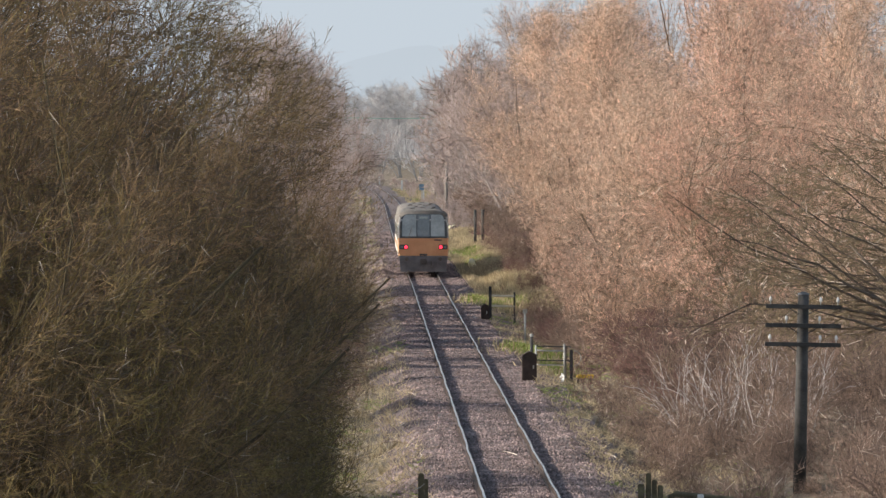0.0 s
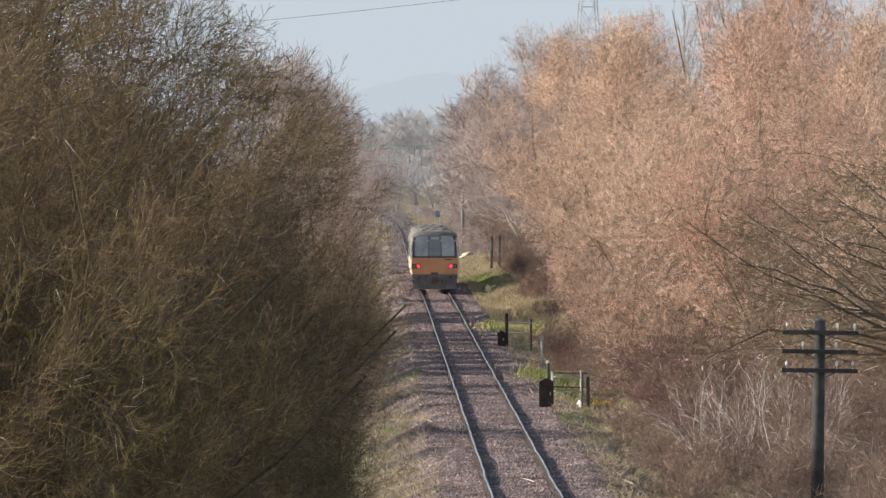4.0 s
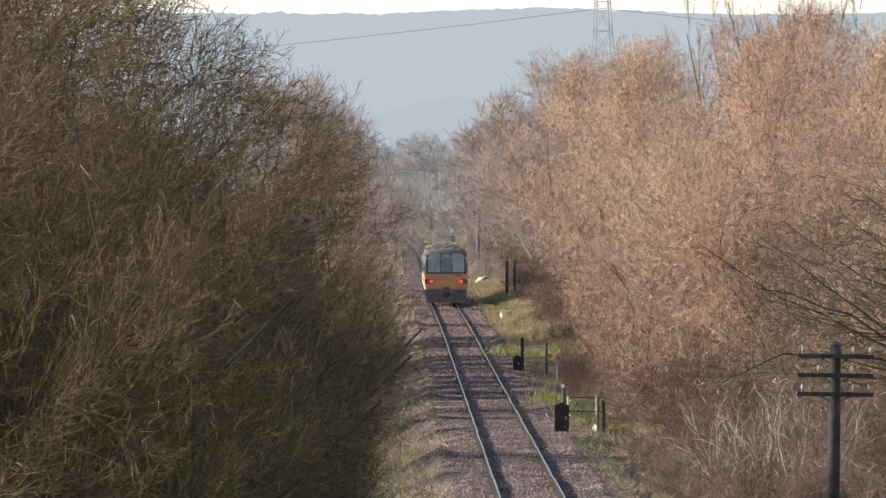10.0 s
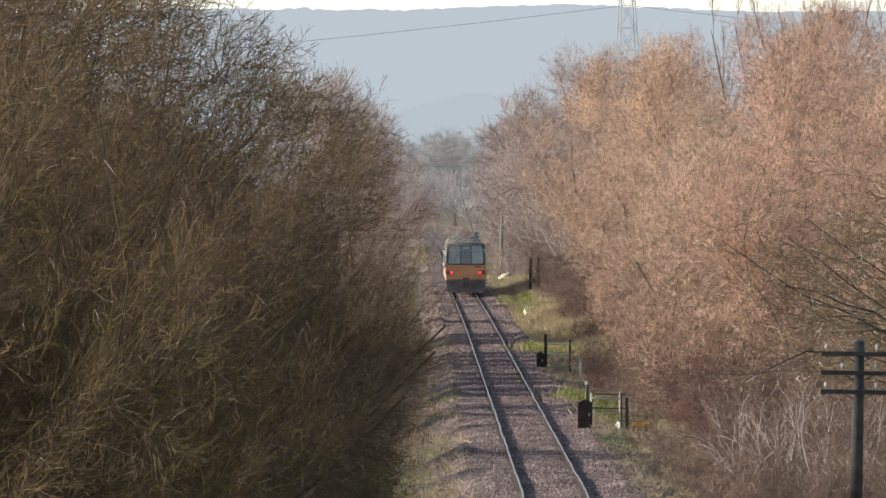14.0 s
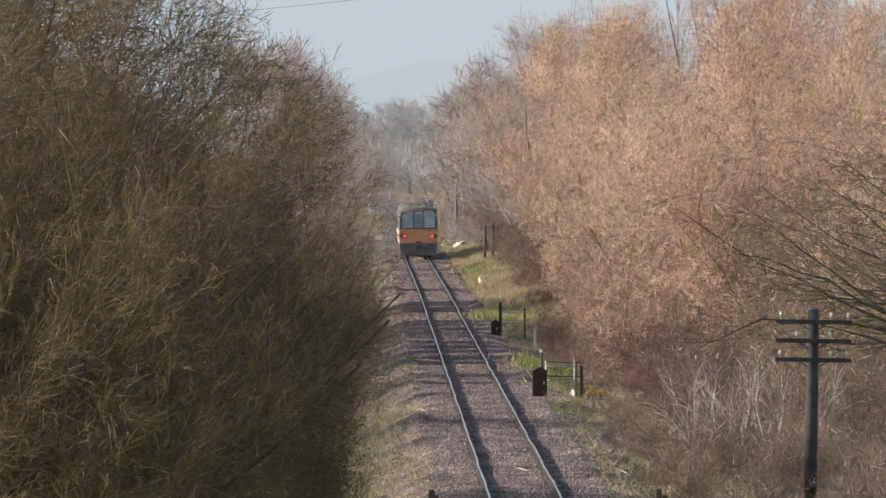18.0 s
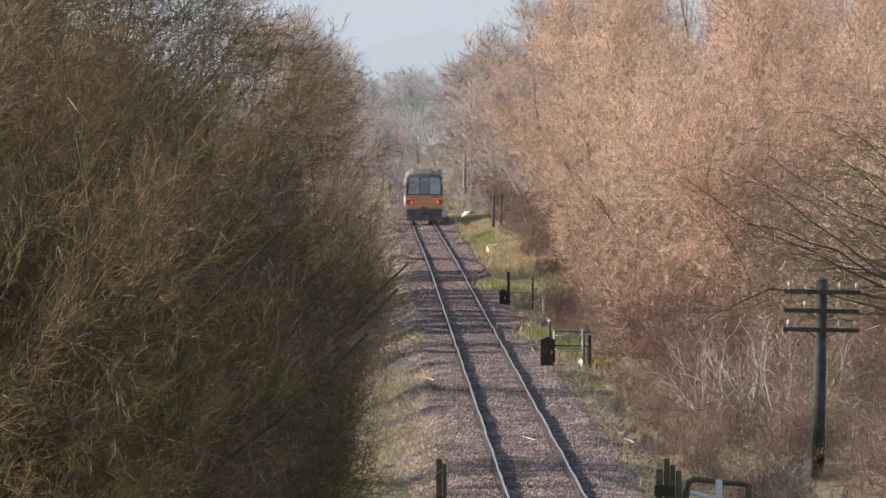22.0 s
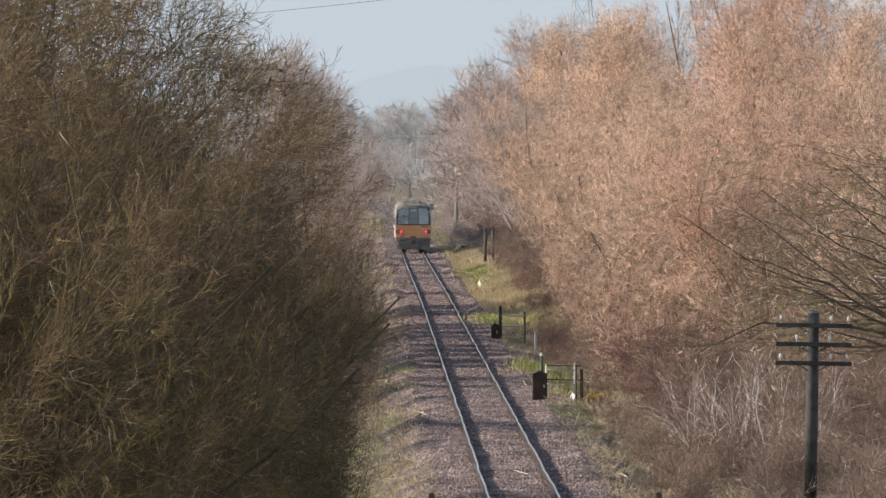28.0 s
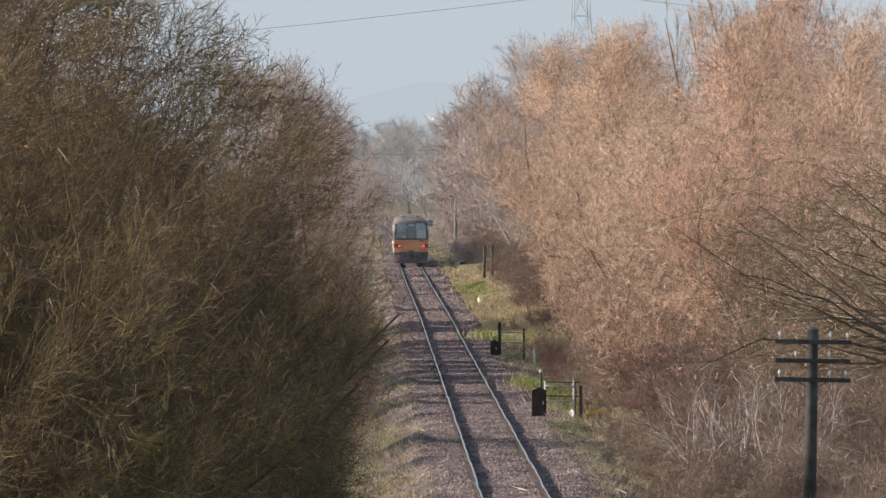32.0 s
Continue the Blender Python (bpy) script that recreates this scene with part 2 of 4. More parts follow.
def sticks(name, segs, material, sides=3):
    """One mesh of thin tapered prisms; segs: rows of start, end, two radii."""
    s = np.asarray(segs, dtype=np.float32)
    p0, p1, r0, r1 = s[:, 0:3], s[:, 3:6], s[:, 6:7], s[:, 7:8]
    d = p1 - p0
    d /= np.linalg.norm(d, axis=1, keepdims=True) + 1e-9
    ref = np.where(np.abs(d[:, 2:3]) < 0.8, np.array([[0, 0, 1.0]]), np.array([[1.0, 0, 0]]))
    u = np.cross(d, ref)
    u /= np.linalg.norm(u, axis=1, keepdims=True) + 1e-9
    v = np.cross(d, u)
    rings = []
    for p, r in ((p0, r0), (p1, r1)):
        for k in range(sides):
            w = 2 * math.pi * k / sides
            rings.append(p + r * (math.cos(w) * u + math.sin(w) * v))
    n = len(s)
    co = np.stack(rings, axis=1).reshape(-1, 3)
    base = (np.arange(n) * 2 * sides)[:, None]
    quad = np.array([[k, (k + 1) % sides, sides + (k + 1) % sides, sides + k] for k in range(sides)]).reshape(1, -1)
    idx = (base + quad).reshape(-1)
    me = bpy.data.meshes.new(name)
    me.vertices.add(len(co))
    me.vertices.foreach_set("co", co.astype(np.float32).reshape(-1))
    me.loops.add(len(idx))
    me.loops.foreach_set("vertex_index", idx.astype(np.int32))
    me.polygons.add(n * sides)
    me.polygons.foreach_set("loop_start", np.arange(n * sides, dtype=np.int32) * 4)
    me.polygons.foreach_set("loop_total", np.full(n * sides, 4, dtype=np.int32))
    me.update(calc_edges=True)
    me.materials.append(material)
    return me


# ---- the line's course ----
def track_x(y):
    k = min(1.0, max(0.0, (y - 290) / 190))
    return 3.21 - 0.32 * k * k * (3 - 2 * k) - 4e-5 * max(0.0, y - 600) ** 2


def track_z(y):
    return 0.0023 * max(0.0, y - 290) if y < 800 else 1.173 + 0.001 * (y - 800)


def ease(v):
    v = min(1.0, max(0.0, v))
    return v * v * (3 - 2 * v)


def ground_z(x, y):
    """Height of the open ground: a low verge beside the line."""
    d = abs(x - track_x(y))
    h = track_z(y) - 0.52 + 0.10 * noise.noise((x * 0.35, y * 0.08, 0.0)) + 0.04 * noise.noise((x * 1.3, y * 0.5, 4.0))
    if x > track_x(y):
        h += 0.10 * min(6.0, max(0.0, d - 4.0))
        h += 0.6 * ease((y - 284) / 34) * ease((520 - y) / 90) * ease((d - 2.3) / 1.9)
    return h - 0.1 * max(0.0, 2.2 - d)


def ground():
    xs = sorted({*np.arange(-12, 20.01, 0.5).round(2), -3000, -1000, -300, -100, -50, -30, -20, -16, 24, 30, 40, 60, 120, 300, 1000, 3000})
    ys = [-600, -200, -50, 0, 40] + list(np.arange(60, 420, 1.5)) + list(np.arange(420, 900, 6)) + [950, 1000, 1100, 1300, 1600, 2000, 2600, 3400, 4800]
    verts = [(x, y, ground_z(min(max(x, -30.0), 30.0), y)) for y in ys for x in xs]
    nx = len(xs)
    faces = [(j * nx + i, j * nx + i + 1, (j + 1) * nx + i + 1, (j + 1) * nx + i) for j in range(len(ys) - 1) for i in range(nx - 1)]
    me = bpy.data.meshes.new("ground")
    me.from_pydata(verts, [], faces)
    me.materials.append(M["ground"])
    me.polygons.foreach_set("use_smooth", [True] * len(me.polygons))
    tagged(new("ground", me), "rough verge of dry winter grass and soil", "ground", kind="structure")


def ballast_z(o, y):
    """Height of the stone bed at o metres from the line's middle."""
    a = abs(o)
    lump = 0.26 * noise.noise((o * 0.22 + 7, y * 0.13, 2.0)) + 0.12 * noise.noise((o * 0.6, y * 0.38, 9.0))
    if a < 1.35:
        return track_z(y) - 0.142 + 0.03 * noise.noise((o * 0.5, y * 0.14, 5.0)) + 0.015 * noise.noise((o * 2, y * 0.7, 5.0))
    if a < 1.9:
        return track_z(y) - 0.15 + lump * (a - 1.35) / 0.55
    return track_z(y) - 0.15 - (0.44 if o < 0 else 0.28) * (a - 1.9) / 1.1 + lump * (1.3 if o < 0 else 0.8)


def surf_z(x, y):
    """Top of the ground or of the stone bed, whichever is higher."""
    o = x - track_x(y)
    return max(ground_z(x, y), ballast_z(o, y)) if abs(o) < 3 else ground_z(x, y)


def ballast():
    os_ = np.linspace(-3.0, 3.0, 41)
    ys = list(np.arange(-150, 110, 2)) + list(np.arange(110, 330, 0.5)) + list(np.arange(330, 620, 1.5)) + list(np.arange(620, 1500, 10))
    verts = [(track_x(y) + o, y, ballast_z(o, y)) for y in ys for o in os_]
    nx = len(os_)
    faces = [(j * nx + i, j * nx + i + 1, (j + 1) * nx + i + 1, (j + 1) * nx + i) for j in range(len(ys) - 1) for i in range(nx - 1)]
    me = bpy.data.meshes.new("ballast")
    me.from_pydata(verts, [], faces)
    me.materials.append(M["ballast"])
    tagged(new("ballast_bed", me), "purple-brown stone ballast bed heaped beside the rails", "ballast", kind="structure")


def stones():
    """Loose ballast stones as eight-sided lumps in one mesh."""
    rng = np.random.default_rng(3)
    n = 110000
    y = 120 + 360 * rng.random(n) ** 1.9
    o = rng.uniform(-2.7, 2.7, n)
    o = o[(np.abs(np.abs(o) - 0.75) > 0.09)]
    y = y[:len(o)]
    n = len(o)
    z = np.array([ballast_z(float(a), float(b)) for a, b in zip(o, y)])
    x = np.array([track_x(float(b)) for b in y]) + o
    size = rng.uniform(0.014, 0.038, n) * np.maximum(1.0, y[:n] / 230)
    base = np.array([(1, 0, 0), (0, 1, 0), (-1, 0, 0), (0, -1, 0), (0, 0, 1), (0, 0, -1)], dtype=float)
    jit = rng.uniform(0.6, 1.35, (n, 6, 1))
    ang = rng.uniform(0, 6.28, n)
    c, s = np.cos(ang), np.sin(ang)
    vx = base[None, :, 0] * c[:, None] - base[None, :, 1] * s[:, None]
    vy = base[None, :, 0] * s[:, None] + base[None, :, 1] * c[:, None]
    co = np.stack([vx, vy, np.broadcast_to(base[None, :, 2] * 0.8, vx.shape)], axis=2) * jit * size[:, None, None] + np.stack([x, y, z + 0.006], axis=1)[:, None, :]
    tri = np.array([(0, 1, 4), (1, 2, 4), (2, 3, 4), (3, 0, 4), (1, 0, 5), (2, 1, 5), (3, 2, 5), (0, 3, 5)])
    idx = (np.arange(n) * 6)[:, None, None] + tri[None]
    me = bpy.data.meshes.new("stones")
    me.vertices.add(n * 6)
    me.vertices.foreach_set("co", co.astype(np.float32).reshape(-1))
    me.loops.add(n * 24)
    me.loops.foreach_set("vertex_index", idx.astype(np.int32).reshape(-1))
    me.polygons.add(n * 8)
    me.polygons.foreach_set("loop_start", np.arange(n * 8, dtype=np.int32) * 3)
    me.polygons.foreach_set("loop_total", np.full(n * 8, 3, dtype=np.int32))
    me.update(calc_edges=True)
    me.materials.append(M["stone"])
    tagged(new("ballast_stones", me), "loose reddish-grey ballast stones", "ballast", kind="stuff")


def rail_profile(dx, dz):
    w, b = 0.036, 0.07
    return [(dx - b, dz - 0.158), (dx + b, dz - 0.158), (dx + b, dz - 0.142), (dx + 0.012, dz - 0.122), (dx + 0.012, dz - 0.045), (dx + w, dz - 0.034), (dx + w, dz - 0.0035),
            (dx - w, dz - 0.0035), (dx - w, dz - 0.034), (dx - 0.012, dz - 0.045), (dx - 0.012, dz - 0.122), (dx - b, dz - 0.142)]


def wobble(side, y):
    """Worn old track: slight sideways and vertical ripple, dipped at the joints every 18.3 m."""
    k = (y / 18.288) % 1.0
    dip = -0.022 * math.exp(-((min(k, 1 - k)) / 0.09) ** 2)
    return 0.022 * noise.noise((y * 0.13, side * 3.0, 1.0)) + 0.022 * noise.noise((y * 0.29, 2.0, 7.0)), dip + 0.012 * noise.noise((y * 0.11, side, 3.0)) - 0.002


def track():
    root = thing("railway_track", "single line of worn steel rails on part-buried sleepers", "railway track", kind="structure")
    L = 18.288
    for i in range(-8, 80):
        for side in (-1, 1):
            y0, y1 = i * L + 0.004, (i + 1) * L - 0.004
            if i >= 40:
                if i % 8:
                    continue
                y1 = (i + 8) * L - 0.004
            n = 18 if i < 30 else 6
            ys = [y0 + (y1 - y0) * k / n for k in range(n + 1)]
            secs, tops = [], []
            for y in ys:
                wx, wz = wobble(side, y)
                cx, cz = track_x(y) + side * 0.7535 + wx, track_z(y) + wz
                secs.append([(px, y, pz) for px, pz in rail_profile(cx, cz)])
                tops.append((cx, y, cz))
            rail = part("rail", loft(bmesh.new(), secs), M["rail_rust"], root)
            bm = bmesh.new()
            loft(bm, [[(x - 0.023, y, z - 0.003), (x + 0.023, y, z - 0.003), (x + 0.023, y, z - 0.001), (x + 0.018, y, z + 0.002), (x - 0.018, y, z + 0.002), (x - 0.023, y, z - 0.001)] for x, y, z in tops])
            part("running_surface", bm, M["rail_head"], rail, "polished steel running surface")
            if 5 < i < 19:
                wx, wz = wobble(side, y0)
                cx, cz = track_x(y0) + side * 0.7535 + wx, track_z(y0) + wz
                part("fishplate", a_box(cx - 0.034, cx - 0.013, y0 - 0.25, y0 + 0.25, cz - 0.12, cz - 0.05, 0.004), M["rail_rust"], rail, "rusty joint plate")
    sl = mesh_of(a_box(-1.28, 1.28, -0.125, 0.125, -0.14, 0, 0.015), M["sleeper"], "sleeper")
    for k in range(290):
        y = 117 + 0.72 * k
        s = part("sleeper", sl, None, root)
        s.matrix_basis = pose(track_x(y) + random.uniform(-0.03, 0.03), y, track_z(y) - 0.158 + random.uniform(-0.006, 0.006), 0, 0, random.uniform(-0.8, 0.8))


# ---- vegetation ----
def dome(radius, middle, half, taper=0.5):
    """Crown envelope: how far from the axis a crown reaches at height z; taper: 0.5 is round, more is pointed."""
    return lambda p, k: math.hypot(p.x, p.y) < k * radius * max(0.0, 1 - ((p.z - middle) / half) ** 2) ** (taper if p.z > middle else 0.5)


def grow(seed, stems, height, spread, counts, lengths, bend, lift, twig_r, base_r, lean=0.35, inside=None, low=0.1, curl=1, pull=(0, 0, 0), comb=0.0):
    """Segments of a bare tree by level: stems, limbs, branches, twigs; pull bends the limbs one way, comb the twigs too and lets odd limbs overreach."""
    rng = random.Random(seed)
    levels = [[], [], [], [], []]   # the first: one list for each stem
    todo = []
    for k in range(stems):
        w = 2 * math.pi * (k + rng.random() * 0.7) / stems
        tilt = lean * rng.uniform(0.45, 1.2)
        d = Vector((math.cos(w) * tilt, math.sin(w) * tilt, 1)).normalized()
        todo.append((Vector((0.25 * math.cos(w), 0.25 * math.sin(w), -0.25)) * min(1.0, stems - 1 + 0.2), d, height * rng.uniform(0.8, 1.0), base_r * rng.uniform(0.7, 1.0), 0))
    top = len(counts)
    while todo:
        p, d, length, r, lev = todo.pop()
        n = (9, 6, 4, 3, 2)[lev] if lev < top else curl
        step = length / n
        kids = counts[lev] if lev < top else 0
        spots = sorted(rng.uniform(low if lev == 0 else 0.12, 0.99) for _ in range(kids))
        j = 0
        q = p.copy()
        r_end = r * ((0.10 if lev == 0 else 0.25) if lev < top else 0.45)
        reach = rng.uniform(0.86, 1.06) - (0.14 if lev < 2 else 0.0) + (0.22 if comb and lev > 1 and len(todo) % 9 == 0 else 0.0)
        done = []
        for i in range(n):
            ra, rb = r + (r_end - r) * i / n, r + (r_end - r) * (i + 1) / n
            wander = bend * (1.7 if lev == top and curl > 1 else 1.3 if lev == 0 and stems > 8 else 1.0)
            d = (d + Vector((rng.gauss(0, wander), rng.gauss(0, wander), rng.gauss(0, wander) + lift * (1 if lev else 0.4)))).normalized()
            e2 = q + d * step
            if i and inside and not inside(e2, reach):
                break
            done.append((*q, *e2, ra, rb))
            while j < kids and spots[j] <= (i + 1) / n:
                f = spots[j] * n - i
                at = q.lerp(e2, f)
                side = d.orthogonal().normalized()
                side.rotate(Matrix.Rotation(rng.uniform(0, 6.283), 3, d))
                t = rng.uniform(0.55, 1.05) * spread
                cd = (d * math.cos(t) + side * math.sin(t) + Vector(pull) * (1.0 if lev < 2 else comb)).normalized()
                cr = max(twig_r, (ra + (rb - ra) * f) * rng.uniform(0.4, 0.65))
                cl = lengths[lev] * rng.uniform(0.6, 1.25) * (1.15 - 0.55 * spots[j])
                todo.append((at, cd, cl, cr if lev + 1 < top else twig_r * rng.uniform(0.7, 1.3), lev + 1))
                j += 1
            q = e2
        if lev:
            levels[lev] += done
        else:
            levels[0].append(done)
    return levels


PROTO = {}


def tree_kind(key, name, label, category, group, levels, mats, stems=1, accents=(), mossy=0.0, branchy=False):
    """Meshes of one kind of tree: its stems, and a crown of limbs and twigs. Bushes (stems 0) are all crown."""
    trunks = [mesh_of(a_tube([st[0][:3]] + [g[3:6] for g in st], [st[0][6]] + [g[7] for g in st], 7), mats[0], key + "_stem", True) for st in levels[0]] if stems else []
    thick = levels[1] if stems else [sg for st in levels[0] for sg in st] + levels[1]
    if branchy:
        thick = thick + levels[2]
    fine = [s for lv in levels[3 if branchy else 2:] for s in lv]
    crown = sticks(key + "_crown", thick + fine, mats[1])
    crown.materials.append(mats[2])
    pick = np.random.default_rng(len(fine)).random(len(fine))
    index = np.ones(len(fine), dtype=np.int32)
    floor_ = 0.0
    for k, (m, share) in enumerate(accents):   # odd twigs: lichen, and sun flecks and dark gaps put in as colour
        crown.materials.append(m)
        index[(pick >= floor_) & (pick < floor_ + share)] = 2 + k
        floor_ += share
    heavy = np.zeros(len(thick), dtype=np.int32)
    if mossy:   # some whole limbs carry lichen
        heavy[(np.random.default_rng(3).random(len(thick) // 6 + 1) < mossy).repeat(6)[:len(thick)]] = 2
    crown.polygons.foreach_set("material_index", np.repeat(np.concatenate([heavy, index]), 3))
    PROTO[key] = (name, label, category, group, trunks, crown)


def plant(key, x, y, scale=1.0, turn=None, tall=1.0, label=""):
    name, lab, cat, group, trunks, crown = PROTO[key]
    root = thing(name, label or lab, cat, group, at=pose(x, y, ground_z(min(max(x, -30), 30), y), 0, 0, random.uniform(0, 360) if turn is None else turn))
    root.scale = (scale, scale, scale * tall)
    for t in trunks:
        part("stem" if len(trunks) > 1 else "trunk", t, None, root)
    tagged(part("crown", crown, None, root), kind="stuff")
    return root


def kinds():
    W = (M["limb_gap_dark"], M["limb_gap_dark"], M["twig_warm"])
    for k in range(3):
        lv = grow(11 + k, 5, 13.5, 0.95, (12, 9, 8, 6), (4.4, 2.1, 1.0, 0.5), 0.20, 0.11, 0.0066, 0.05, 0.40, dome(5.4, 5.8, 9.0), 0.03, 2)
        # pale twigs put in for sun flecks, dark ones for shaded gaps
        tree_kind("willow%d" % k, "willow_tree", "bare willow with dense orange-brown winter twigs", "tree", "willows beside the line", lv, W if k != 1 else (W[0], W[1], M["twig_red"]), 5, ((M["bleached_sunfleck"], 0.08), (M["limb_gap_dark"], 0.22)))
    for k in range(2):
        lv = grow(21 + k, 9, 5.6, 0.95, (10, 8, 6, 4), (2.0, 1.2, 0.75, 0.45), 0.2, 0.08, 0.0066, 0.04, 0.55, dome(2.6, 2.4, 3.8), 0.02, 2)
        tree_kind("youngwillow%d" % k, "willow_tree", "young bare willow with red-brown twigs down to the ground", "tree", "young willows on the verge", lv, (M["limb_gap_dark"], M["limb_gap_dark"], M["twig_red"] if k else M["twig_warm"]), 9, ((M["bleached_sunfleck"], 0.07), (M["limb_gap_dark"], 0.38)))
    # shaded trees: many stems fanning from the foot, sweeping out over the line
    for k in range(2):
        lv = grow(31 + k, 13, 14.0, 0.85, (9, 9, 8, 5), (4.4, 2.0, 0.95, 0.40), 0.19, 0.045, 0.0042, 0.034, 0.85, dome(5.6, 5.5, 8.2, 1.5), 0.05, 2, (0.45, 0.0, 0.08), 0.35)
        if k:
            tree_kind("brown", "hawthorn_tree", "bare brown tree beside the line, sun flecks put in as pale twigs", "tree", "shaded trees beside the line", lv, (M["limb_gap_dark"], M["limb_gap_dark"], M["scrub"]), 13, ((M["bark_dark"], 0.2), (M["bleached_sunfleck"], 0.03)), 0.0, True)
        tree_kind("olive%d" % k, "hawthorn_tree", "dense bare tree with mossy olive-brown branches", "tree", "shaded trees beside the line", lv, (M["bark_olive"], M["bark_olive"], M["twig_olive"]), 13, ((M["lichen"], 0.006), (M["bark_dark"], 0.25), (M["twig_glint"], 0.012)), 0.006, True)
    # bushes added for their shade, with thick twigs to block the sun
    lv = grow(37, 9, 8.2, 0.9, (13, 9, 8), (2.9, 1.5, 0.9), 0.18, 0.05, 0.022, 0.07, 0.5, dome(3.3, 3.6, 4.8), 0.02, 1)
    tree_kind("hedge", "hawthorn_tree", "dense bare hawthorn, mostly out of view, added to shade the line", "tree", "hedge beside the line", lv, (M["bark_olive"], M["bark_olive"], M["bark_olive"]), 9, ((M["bark_dark"], 0.3),))
    for k in range(2):
        lv = grow(41 + k, 9, 2.6, 0.8, (6, 5, 4), (1.3, 0.8, 0.6), 0.2, 0.05, 0.0055, 0.016, 0.7, None, 0.1, 2)
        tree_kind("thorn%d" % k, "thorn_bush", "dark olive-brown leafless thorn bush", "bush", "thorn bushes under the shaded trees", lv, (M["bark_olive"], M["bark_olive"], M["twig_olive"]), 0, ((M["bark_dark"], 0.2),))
    # far kinds wear the haze-paled colours
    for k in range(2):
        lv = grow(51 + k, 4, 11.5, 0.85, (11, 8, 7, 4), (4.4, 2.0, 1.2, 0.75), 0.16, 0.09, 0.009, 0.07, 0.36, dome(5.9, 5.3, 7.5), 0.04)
        tree_kind("pale%d" % k, "alder_tree", "bare pinkish-grey tree, paled for distance haze", "tree", "far trees along the line", lv, (M["bark_pale"], M["bark_pale"], M["twig_pale"]), 4, ((M["limb_gap_dark"], 0.14),))
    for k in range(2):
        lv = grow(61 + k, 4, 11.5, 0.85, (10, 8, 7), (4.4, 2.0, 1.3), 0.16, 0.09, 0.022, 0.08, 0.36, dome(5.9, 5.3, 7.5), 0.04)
        tree_kind("far%d" % k, "alder_tree", "bare pinkish-grey tree, paled for distance haze", "tree", "far trees along the line", lv, (M["bark_pale"], M["bark_pale"], M["twig_pale"]), 4, ((M["limb_gap_dark"], 0.14),))
        tree_kind("haze%d" % k, "alder_tree", "far bare tree tinted blue-grey for haze", "tree", "far trees along the line", lv, (M["bark_haze"], M["bark_haze"], M["twig_haze"]), 4, ((M["bark_pale"], 0.14),))
    lv = grow(71, 4, 19.0, 0.42, (9, 6, 4), (4.6, 2.0, 1.2), 0.06, 0.16, 0.015, 0.24, 0.16)
    tree_kind("poplar", "poplar_tree", "tall bare poplar with upswept branches", "tree", "poplars above the willows", lv, (M["limb_gap_dark"], M["limb_gap_dark"], M["limb_warm"]), 4)
    for k in range(2):
        lv = grow(81 + k, 10, 2.3, 0.8, (5, 4, 3), (1.15, 0.65, 0.55), 0.2, 0.09, 0.006, 0.014, 0.55, None, 0.1, 2)
        # pale and dark twigs put in to raise the scrub's light contrast
        tree_kind("scrub%d" % k, "scrub_bush", "tangled grey-brown leafless scrub bush", "bush", "scrub on the verge", lv, (M["scrub"], M["scrub"], M["scrub"]), 0, ((M["bleached_sunfleck"], 0.02), (M["bark_dark"], 0.28)))
    lv = grow(85, 9, 2.3, 0.8, (4, 4, 3), (1.15, 0.65, 0.55), 0.22, 0.07, 0.0085, 0.014, 0.6)
    tree_kind("lowscrub", "scrub_bush", "low tangled brown scrub bush", "bush", "scrub on the verge", lv, (M["scrub"], M["scrub"], M["scrub"]), 0, ((M["bleached_sunfleck"], 0.02), (M["bark_dark"], 0.28)))
    lv = grow(91, 12, 1.9, 0.9, (6, 5, 4), (0.9, 0.5, 0.4), 0.24, 0.03, 0.0055, 0.012, 0.7, None, 0.1, 2)
    tree_kind("bramble", "bramble_bush", "tangled reddish-purple bramble thicket", "bush", "scrub on the verge", lv, (M["bramble"], M["bramble"], M["bramble"]), 0)
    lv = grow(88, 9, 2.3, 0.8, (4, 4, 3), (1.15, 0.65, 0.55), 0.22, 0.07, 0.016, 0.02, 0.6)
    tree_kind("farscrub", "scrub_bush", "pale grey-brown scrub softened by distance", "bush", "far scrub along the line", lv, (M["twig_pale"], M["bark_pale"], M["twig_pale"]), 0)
    lv = grow(95, 4, 2.3, 0.6, (7, 4), (0.8, 0.4), 0.15, 0.04, 0.006, 0.017, 0.2)
    tree_kind("birch", "birch_sapling", "slender whitish birch sapling in the scrub", "tree", "birch saplings", lv, (M["birch"], M["birch"], M["scrub"]), 4)
    lv = grow(101, 1, 6.4, 1.1, (18, 6, 5, 2), (7.4, 2.2, 0.9, 0.4), 0.17, 0.04, 0.0085, 0.16, 0.05, None, 0.5, 2, (-1.5, 0.0, -0.36))
    tree_kind("ash", "ash_tree", "spreading bare tree with long brown limbs over the verge", "tree", "", lv, (M["bark_dark"], M["bark_dark"], M["limb_ash"]), 1, ((M["bleached_sunfleck"], 0.04),))


